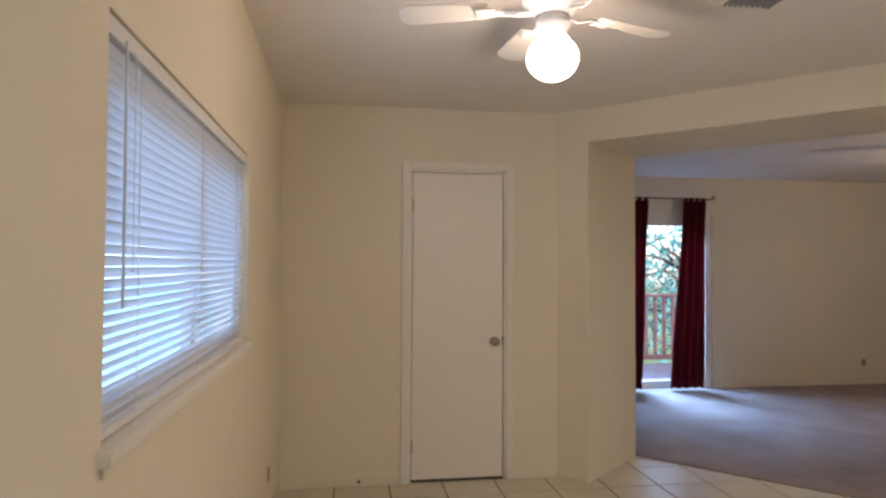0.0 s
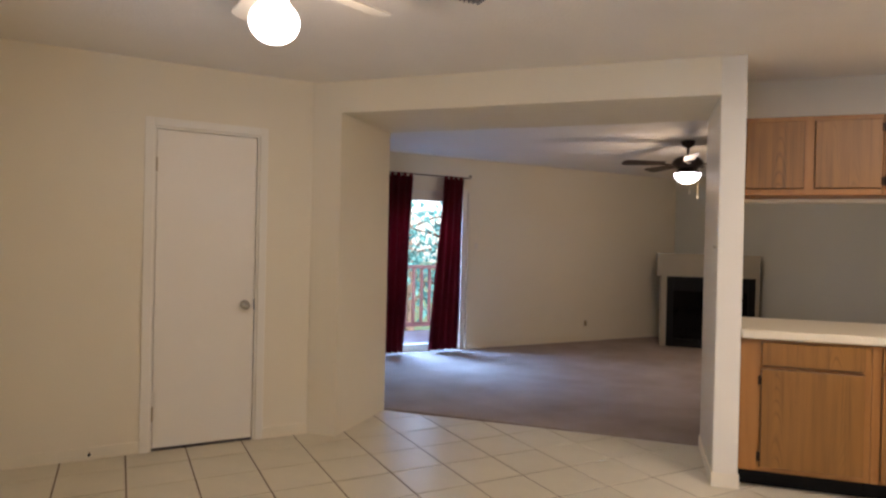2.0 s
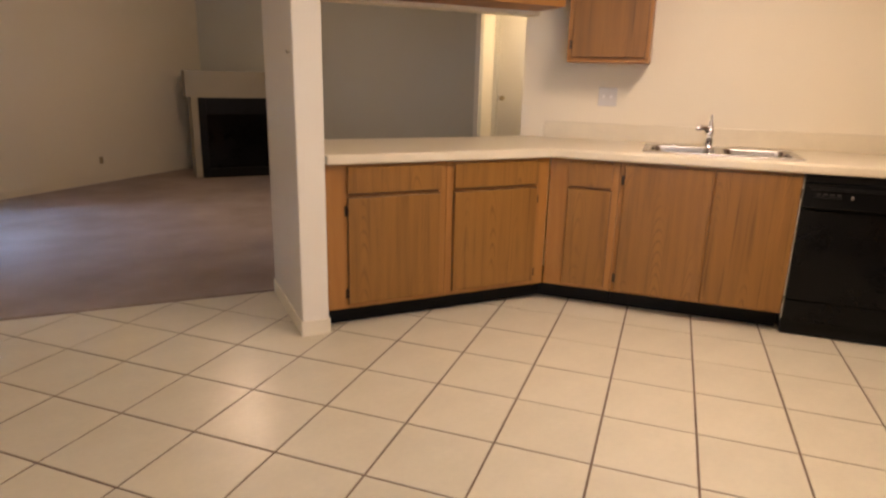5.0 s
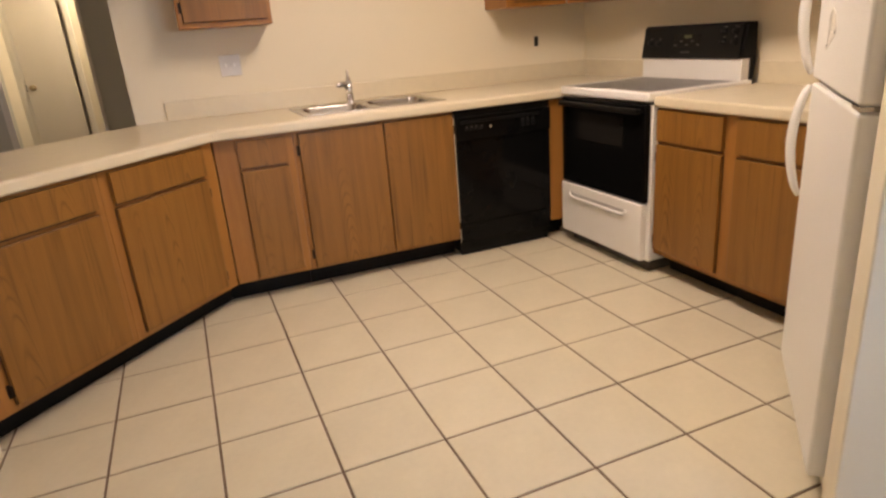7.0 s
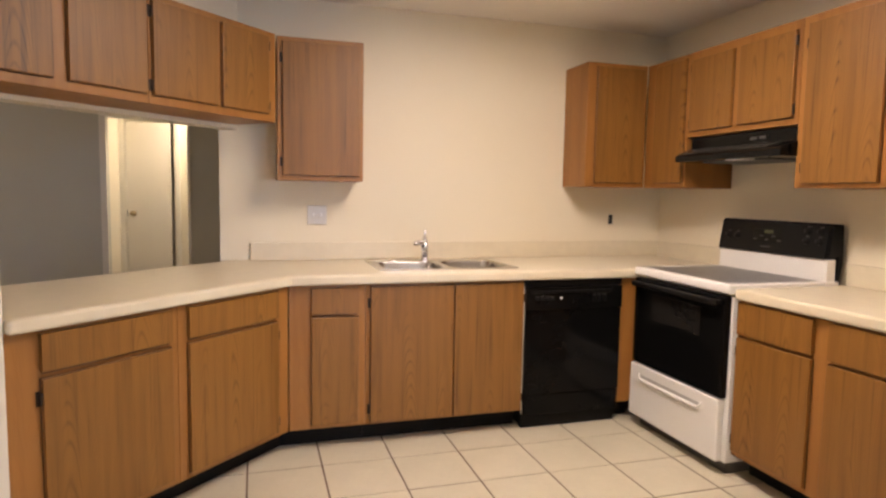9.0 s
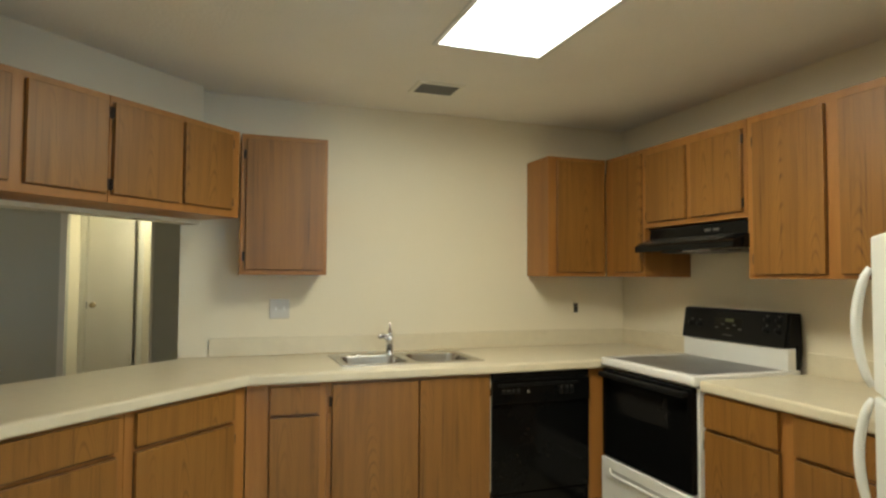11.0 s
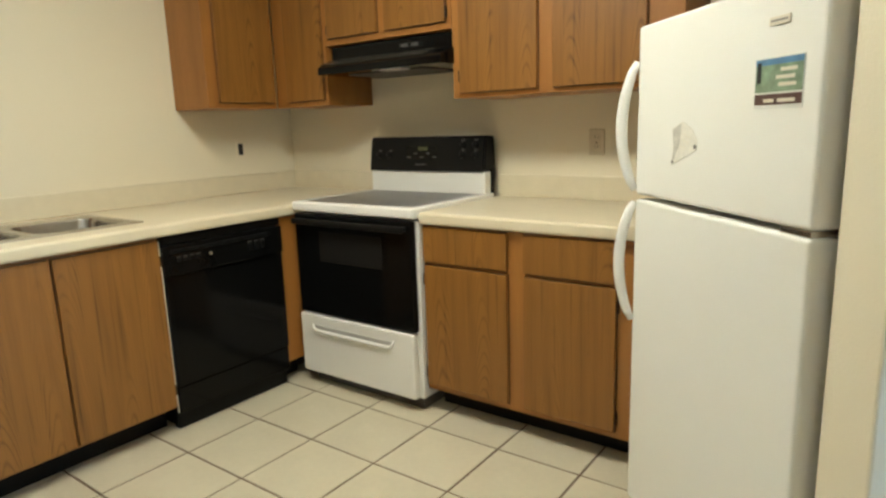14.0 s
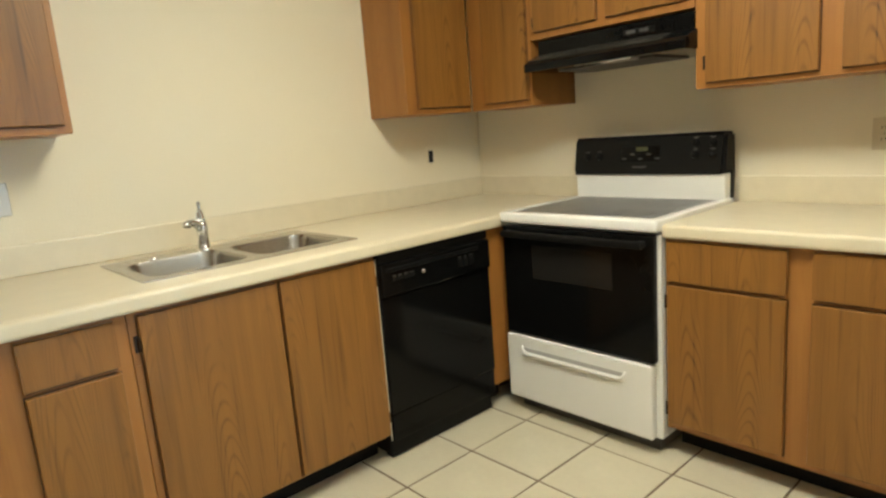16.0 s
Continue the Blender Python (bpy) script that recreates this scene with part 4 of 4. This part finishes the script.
def fridge():
    f = thing("refrigerator", pose(2.380, -0.500, 0, 0, 0, 135.2), "white top-freezer refrigerator angled beside the range worktop", "refrigerator")
    W = 0.705
    part("body", one(0.004, W - 0.004, 0.075, 0.70, 0.03, 1.515, 0.006), FRIDGEWHITE, f)
    for x in (0.08, W - 0.08):
        part("foot", lathe(bmesh.new(), [(0, 0.0), (0.02, 0.0), (0.02, 0.035), (0, 0.035)], 12, (x, 0.14, 0)), BLACKSATIN, f)
        part("foot", lathe(bmesh.new(), [(0, 0.0), (0.02, 0.0), (0.02, 0.035), (0, 0.035)], 12, (x, 0.62, 0)), BLACKSATIN, f)
    up = part("freezer_door", one(0.0, W, 0.0, 0.066, 1.062, 1.530, 0.010, 3), FRIDGEWHITE, f)
    low = part("fridge_door", one(0.0, W, 0.0, 0.066, 0.085, 1.048, 0.010, 3), FRIDGEWHITE, f)
    part("door_gasket", one(0.012, W - 0.012, 0.064, 0.076, 0.09, 1.045), VENTGREY, low)
    part("door_gasket", one(0.012, W - 0.012, 0.064, 0.076, 1.066, 1.525), VENTGREY, up)
    part("kick_grille", one(0.01, W - 0.01, 0.05, 0.075, 0.02, 0.080, 0.003), PLASTIC, f)
    hg = bmesh.new()
    box(hg, W - 0.09, W - 0.005, 0.004, 0.09, 1.0485, 1.0615, 0.002)
    tube(hg, [(W - 0.03, 0.03, 1.045), (W - 0.03, 0.03, 1.066)], 0.008, 10)
    part("middle_hinge", hg, STEEL, f)
    part("top_hinge", one(W - 0.07, W - 0.010, 0.03, 0.12, 1.5305, 1.536, 0.002), FRIDGEWHITE, f)
    for door, za, zb in ((up, 1.075, 1.435), (low, 0.68, 1.04)):
        pts = []
        for k in range(15):
            u = k / 14
            pts.append((0.004 - 0.018 * math.sin(math.pi * u), -0.003 - 0.036 * math.sin(math.pi * u) ** 0.7, za + (zb - za) * u))
        part("handle", tube(bmesh.new(), pts, [0.010 + 0.007 * math.sin(math.pi * k / 14) ** 0.5 for k in range(15)], 14, 0.7), WHITE, door, smooth=True)
    bd = part("badge", one(0.553, 0.611, -0.003, 0.001, 1.447, 1.463, 0.001), PLASTIC, up)
    part("badge_bar", one(0.558, 0.606, -0.0036, -0.0025, 1.453, 1.457), SLATMETAL, bd)


fridge()

# paper and plates
def fridge_papers():
    base = pose(2.380, -0.500, 0, 0, 0, 135.2)
    low = base @ pose(0.036, 0, -0.053)
    p = thing("energy_sticker", low, "blue and green printed sticker on the freezer door", "sticker")
    part("backing", one(0.484, 0.622, -0.0018, -0.0004, 1.342, 1.440), material("sticker_white", (0.70, 0.70, 0.66), 0.5, bump=0), p)
    part("picture", one(0.486, 0.620, -0.0026, -0.0016, 1.374, 1.438), material("sticker_green", (0.22, 0.30, 0.20), 0.5, spread=0.5, scale=30, fine=90, bump=0), p)
    part("sky_band", one(0.486, 0.620, -0.0032, -0.0024, 1.426, 1.438), material("sticker_blue", (0.10, 0.22, 0.38), 0.5, spread=0.2, scale=30, bump=0), p)
    part("caption_band", one(0.486, 0.620, -0.0026, -0.0016, 1.350, 1.370), material("sticker_brown", (0.09, 0.045, 0.035), 0.5, bump=0), p)
    for x0, x1, z in ((0.560, 0.605, 1.412), (0.548, 0.600, 1.398), (0.556, 0.604, 1.384), (0.515, 0.545, 1.354), (0.555, 0.603, 1.354)):
        part("text_bar", one(x0, x1, -0.0038, -0.003, z, z + 0.007), PLASTIC, p)
    part("figure_bar", one(0.492, 0.503, -0.0038, -0.003, 1.392, 1.432), DARK, p)
    q = thing("torn_label", base @ pose(0.262, 0, 1.205, 0, 14, 0), "torn grey paper scrap stuck to the freezer door", "label")
    paper = material("old_paper", (0.72, 0.69, 0.62), 0.8, spread=0.12, scale=60, fine=300, bump=0.1)
    part("paper", prism(bmesh.new(), [(-0.070, 0.030), (-0.028, 0.058), (0.018, 0.052), (0.050, 0.030), (0.052, 0.006), (0.012, -0.020), (-0.048, -0.062), (-0.052, -0.012)], "y", -0.0018, -0.0004), paper, q)
    part("grey_stain", prism(bmesh.new(), [(-0.066, 0.028), (-0.030, 0.052), (-0.024, 0.0), (-0.044, -0.054), (-0.048, -0.012)], "y", -0.0024, -0.0016), material("grey_paper", (0.52, 0.50, 0.45), 0.8, spread=0.25, scale=60, fine=300, bump=0.1), q)
    for i in range(3):
        part("text_bar", one(-0.016, 0.026 - 0.008 * i, -0.0026, -0.0016, 0.028 - 0.015 * i, 0.0295 - 0.015 * i), PLASTIC, q)
    part("ink_spot", one(0.040, 0.050, -0.0026, -0.0016, 0.008, 0.018), VENTGREY, q)
    part("ink_spot", one(-0.046, -0.040, -0.0032, -0.0024, -0.054, -0.047), VENTGREY, q)


fridge_papers()


def plate(m, label, kind, name="wall_plate", w=0.075, h=0.118, plate_mat=None):
    """Front faces -y in local space."""
    p = thing(name, m, label, "outlet" if "outlet" in label else "switch")
    part("cover", one(-w / 2, w / 2, -0.007, -0.0005, -h / 2, h / 2, 0.003), plate_mat or PLASTIC, p)
    if kind == "outlet":
        for z in (0.021, -0.021):
            o = part("socket", one(-0.017, 0.017, -0.009, -0.006, z - 0.014, z + 0.014, 0.002), plate_mat or PLASTIC, p)
            for x in (-0.0065, 0.0065):
                part("slot", one(x - 0.0013, x + 0.0013, -0.0096, -0.0086, z - 0.003, z + 0.006), DARK, o)
    elif kind == "black":
        part("device", one(-0.016, 0.016, -0.011, -0.0065, -0.040, 0.026, 0.002), DARK, p)
    else:
        for x in ((-0.024, 0.024) if w > 0.1 else (0,)):
            part("toggle", one(x - 0.005, x + 0.005, -0.018, -0.006, -0.008, 0.012, 0.002), WHITE, p)
    part("screw", lathe(bmesh.new(), [(0, 0.0), (0.003, 0.0), (0.003, 0.001), (0, 0.0012)], 10), STEEL, p).matrix_local = pose(0, -0.0065, 0, 90, 0, 0)
    return p


plate(pose(4.955, 1.040, 1.195, 0, 0, -90), "grey double switch plate on the sink wall", "switch", w=0.118, plate_mat=material("clear_grey_plastic", (0.58, 0.56, 0.52), 0.22, spread=0.04, bump=0.01))
plate(pose(4.955, -1.030, 1.185, 0, 0, -90), "black outlet device on a painted plate over the worktop", "black", w=0.05, h=0.10, plate_mat=WALL)
plate(pose(2.880, -1.44, 1.180, 0, 0, 180), "beige outlet plate over the short worktop", "outlet", plate_mat=material("beige_plate", (0.60, 0.51, 0.36), 0.5, bump=0.01))
plate(pose(6.12, 6.85, 0.275), "dark outlet low on the living room wall", "outlet", plate_mat=BRASS, w=0.05, h=0.08)
plate(pose(4.25, 6.85, 1.36), "small cream switch beside the sliding door", "switch", w=0.05, h=0.08)
plate(pose(-0.55, 3.60, 0.28, 0, 0, 90), "small outlet low on the dining wall", "outlet", plate_mat=BRASS, w=0.05, h=0.08)
st = thing("door_stop", pose(-0.045, 4.15, 0.045), "small spring door stop on the baseboard", "door stop")
part("spring", tube(bmesh.new(), [(0, 0.002, 0), (0, -0.05, 0.002)], 0.006, 10), BRASS, st)
part("rubber_tip", tube(bmesh.new(), [(0, -0.05, 0.002), (0, -0.064, 0.002)], 0.009, 10), DARK, st)
hk = thing("wall_hook", DIAG @ pose(0.638, 3.905, 1.385), "small dark nail hook in the post wall", "hook")
part("nail", tube(bmesh.new(), [(0.004, 0, 0), (-0.014, 0, -0.004), (-0.014, 0, 0.008)], 0.003, 8), BRONZE, hk)


# ---- living room ----
def fireplace():
    # corner fireplace; local x along its face, front faces -y
    m = pose(6.92, 6.085, 0, 0, 0, -45)
    f = thing("fireplace", m, "black metal firebox under a thick cream corner mantel", "fireplace")
    # cream darkened in the colour to offset lamp light on this face
    paint = material("dimmed_mantel_cream", (0.34, 0.30, 0.215), 0.8, spread=0.05, scale=2, fine=140, bump=0.1)
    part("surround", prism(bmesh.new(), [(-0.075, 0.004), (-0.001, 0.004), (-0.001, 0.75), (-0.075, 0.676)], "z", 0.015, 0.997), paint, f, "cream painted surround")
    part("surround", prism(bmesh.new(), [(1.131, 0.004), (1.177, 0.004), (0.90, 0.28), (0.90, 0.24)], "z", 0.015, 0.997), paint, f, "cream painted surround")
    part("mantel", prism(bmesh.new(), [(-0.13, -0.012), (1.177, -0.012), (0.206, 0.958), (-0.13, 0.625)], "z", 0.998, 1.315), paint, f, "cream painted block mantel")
    bm = bmesh.new()
    box(bm, 0.0, 0.09, 0.0, 0.03, 0.015, 0.997, 0.003); box(bm, 1.04, 1.13, 0.0, 0.03, 0.015, 0.997, 0.003)
    box(bm, 0.09, 1.04, 0.001, 0.03, 0.80, 0.997, 0.003); box(bm, 0.09, 1.04, 0.001, 0.03, 0.015, 0.13, 0.003)
    part("face_frame", bm, BLACKSATIN, f)
    part("glass_door", one(0.09, 0.565, 0.014, 0.022, 0.13, 0.80, 0.002), BLACK, f)
    part("glass_door", one(0.567, 1.04, 0.014, 0.022, 0.13, 0.80, 0.002), BLACK, f)
    part("firebox", prism(bmesh.new(), [(0.004, 0.03), (1.110, 0.03), (0.80, 0.340), (0.004, 0.359)], "z", 0.015, 0.996), BLACKSATIN, f)


fireplace()


def slider():
    x0, x1, z0, z1 = 2.80, 4.03, 0.02, 2.05
    w = thing("window_2", pose(x0, 6.85, z0), "white framed sliding glass door to the balcony", "sliding door", kind="structure")
    W, H = x1 - x0, z1 - z0
    bm = bmesh.new()
    for a in ((0, 0.045, 0, H), (W - 0.045, W, 0, H)):
        box(bm, a[0], a[1], 0.03, 0.11, a[2], a[3], 0.003)
    box(bm, 0.045, W - 0.045, 0.03, 0.11, 0, 0.085, 0.003); box(bm, 0.045, W - 0.045, 0.03, 0.11, H - 0.13, H, 0.003)
    part("window_frame", bm, TRIM, w)
    p = part("pane", one(0.045, W - 0.045, 0.066, 0.072, 0.05, H - 0.13), GLASS, w)
    p.visible_shadow = False
    bm = bmesh.new()
    box(bm, W + 0.0, W + 0.07, -0.014, 0.0, -0.005, H + 0.05, 0.003)
    part("casing", bm, TRIM, w)
    part("vertical_track", one(W + 0.075, W + 0.10, -0.03, -0.001, 0.0, H, 0.004), PLASTIC, w, "grey plastic edge strip")


slider()


def curtain(name, xa, xb, top, bottom_a, bottom_b, folds, seed):
    rnd = random.Random(seed)
    bm = bmesh.new()
    cols, rows = folds * 8, 14
    grid = []
    ph = rnd.random() * 6
    for r in range(rows + 1):
        v = r / rows
        line = []
        for c in range(cols + 1):
            u = c / cols
            a, b = xa + (bottom_a - xa) * v, xb + (bottom_b - xb) * v
            gather = 0.018 + 0.016 * v
            wob = math.sin(u * folds * 2 * math.pi + ph + 0.5 * math.sin(3 * v + u * 5)) * gather
            line.append(bm.verts.new((a + (b - a) * u + 0.006 * math.sin(7 * v + 9 * u), 6.75 + wob, top - (top - 0.045) * v)))
        grid.append(line)
    for r in range(rows):
        for c in range(cols):
            bm.faces.new((grid[r][c], grid[r][c + 1], grid[r + 1][c + 1], grid[r + 1][c]))
    bmesh.ops.solidify(bm, geom=bm.faces[:], thickness=0.004)
    t = thing(name, pose(0, 0, 0), "long burgundy fabric curtain hanging beside the sliding door", "curtain", "curtains at the sliding door")
    part("cloth", bm, CLOTH, t, smooth=True)
    n = 4
    for i in range(n):
        x = xa + (xb - xa) * (i + 0.5) / n
        part("tab", one(x - 0.018, x + 0.018, 6.732, 6.768, top - 0.02, top + 0.035, 0.004), CLOTH, t)


curtain("curtain", 2.96, 3.285, 2.20, 2.90, 3.205, 4, 3)
curtain("curtain", 3.70, 3.985, 2.20, 3.515, 3.925, 4, 5)
rod = thing("curtain_rod", pose(0.085, 6.75, 2.225), "thin dark metal curtain rod with scroll ends", "curtain rod")
part("bar", tube(bmesh.new(), [(2.5, 0, 0), (3.95, 0, 0)], 0.008, 10), BRONZE, rod)
part("finial", tube(bmesh.new(), [(3.95, 0, 0), (3.99, 0, -0.004), (4.02, 0, 0.018), (4.0, 0, 0.036), (3.975, 0, 0.024)], 0.007, 8), BRONZE, rod)
for x in (2.55, 3.91):
    part("bracket", one(x - 0.008, x + 0.008, -0.002, 0.108, -0.012, 0.0, 0.002), BRONZE, rod)


def balcony():
    structure("ground", one(-60, 70, 9.2, 160, -3.2, -3.0), material("lawn", (0.06, 0.10, 0.035), 0.95, spread=0.4, scale=0.4, fine=20, bump=0.4), "dim green lawn far below the balcony", "lawn")
    d = thing("balcony_deck", pose(0, 0, 0), "weathered wooden balcony deck outside the door", "deck", kind="structure")
    for i in range(13):
        y = 7.01 + i * 0.143
        part("board", one(1.2, 6.4, y, y + 0.137, -0.06, -0.02, 0.004), DECK, d)
    r = thing("balcony_railing", pose(0, 0, 0), "reddish stained wooden balcony railing", "railing", kind="structure")
    part("top_rail", one(1.2, 6.4, 8.7, 8.8, 0.985, 1.03, 0.006), REDWOOD, r)
    part("bottom_rail", one(1.2, 6.4, 8.73, 8.77, 0.06, 0.13, 0.004), REDWOOD, r)
    me = None
    for i in range(36):
        x = 1.3 + i * 0.14
        if me is None:
            o = part("baluster", one(-0.02, 0.02, 8.73, 8.77, 0.13, 0.985, 0.003), REDWOOD, r)
            me = o.data
        else:
            o = new("baluster", me); o.parent = r
        o.location.x = x
    for x in (1.2, 3.95, 6.4):
        part("post", one(x - 0.045, x + 0.045, 8.705, 8.795, -0.02, 1.0, 0.004), REDWOOD, r)


balcony()


def tree(x, y, height, seed, spread):
    rnd = random.Random(seed)
    t = thing("tree", pose(x, y, -3.0), "leafy green tree beyond the balcony railing", "tree", "trees outside")
    bm = bmesh.new()
    tube(bm, [(0, 0, 0), (0.08, 0.05, height * 0.3), (-0.05, 0.1, height * 0.6), (0.1, 0, height * 0.9)], [0.20, 0.16, 0.11, 0.04], 10)
    tips = []
    for i in range(22):
        a, z = rnd.uniform(0, 6.28), height * rnd.uniform(0.28, 0.85)
        l = spread * rnd.uniform(0.5, 1.0)
        tip = Vector((l * math.cos(a), l * math.sin(a), z + rnd.uniform(0.2, 0.9)))
        tube(bm, [(0, 0.05, z), tip * 0.5 + Vector((0, 0, z * 0.5 + 0.1)), tip], [0.06, 0.04, 0.012], 6)
        tips += [tip, (tip + Vector((0, 0, z))) * 0.5]
    part("trunk", bm, BARK, t)
    verts, faces = [], []
    for tip in tips:
        for k in range(30):
            c = tip + Vector((rnd.gauss(0, 0.45), rnd.gauss(0, 0.45), rnd.gauss(0, 0.38)))
            s = rnd.uniform(0.05, 0.12)
            q = Euler((rnd.uniform(0, 6.3), rnd.uniform(0, 6.3), rnd.uniform(0, 6.3))).to_matrix()
            n = len(verts)
            for p in ((-s, 0, 0), (0, -s * 0.45, 0.01), (s, 0, 0), (0, s * 0.45, 0.01)):
                verts.append(c + q @ Vector(p))
            faces.append((n, n + 1, n + 2, n + 3))
    me = bpy.data.meshes.new("crown")
    me.from_pydata(verts, [], faces)
    me.materials.append(LEAF)
    o = new("crown", me); o.parent = t
    tagged(o, kind="stuff")


for i, (x, y, h, sp) in enumerate(((3.2, 13.0, 6.5, 1.9), (5.6, 14.5, 7.2, 2.1), (7.6, 13.2, 6.0, 1.8), (5.0, 19.0, 8.0, 2.6), (8.6, 18.5, 8.6, 2.6), (2.2, 18.0, 7.5, 2.4))):
    tree(x, y, h, 11 + i, sp)


# ---- hall beyond the living room ----
def hall():
    structure("wall_hall_left", one(8.02, 9.2, 2.815, 2.915, 0, CH), WALL, "cream painted short hall wall", "wall")
    structure("wall_hall_right", one(8.02, 9.2, 1.40, 1.50, 0, CH), WALL, "cream painted short hall wall", "wall")
    structure("wall_hall_back", one(9.1, 9.2, 1.50, 2.815, 0, CH), WALL, "plain wall closing the hall", "wall")
    structure("wall_hall_end", wall_with(bmesh.new(), "x", 8.5, 8.62, 1.50, 2.815, 0, CH, [(2.255, 2.765, 0.0, 2.09)]), WALL, "cream wall at the end of the hall", "wall")
    bm = bmesh.new()
    box(bm, 7.886, 7.9, 2.815, 2.87, 0, 2.10); box(bm, 7.886, 7.9, 2.042, 2.072, 0, 2.10); box(bm, 7.8862, 7.9, 2.072, 2.815, 2.04, 2.10)
    structure("trim_hall_opening", bm, TRIM, "white painted casing round the hall opening", "trim")
    door_set("door_2", pose(8.5, 2.762, 0, 0, 0, -90), 0.504, 2.085, "white slab hall door slightly ajar with brass knob", (0.075, 1.07), BRASS, 1, gap=0.022)


hall()


# ---- floor tiles, the last and most numerous pieces ----
def floor_tiles():
    T, X0, Y0 = 0.351, 0.15, 1.454
    g = 0.0045
    bm = one(g, T - g, g, T - g, -0.008, 0.0, 0.0014, 1)
    me = bpy.data.meshes.new("floor_tile")
    bm.to_mesh(me); bm.free(); me.materials.append(TILE)
    floor_ob = bpy.data.objects["floor"]
    rnd = random.Random(4)
    for i in range(-2, 14):
        for j in range(-9, 11):
            x, y = X0 + i * T, Y0 + j * T
            if x + y > 6.75 or x > 4.6 or y > 4.6 or (x > 4.3 and y < 0.9) or y < -1.5:
                continue
            o = new("floor_tile", me)
            o.parent = floor_ob
            o.location = (x, y, rnd.uniform(-0.0008, 0.0004))
            o.rotation_euler = (rnd.uniform(-0.0012, 0.0012), rnd.uniform(-0.0012, 0.0012), 0)


floor_tiles()
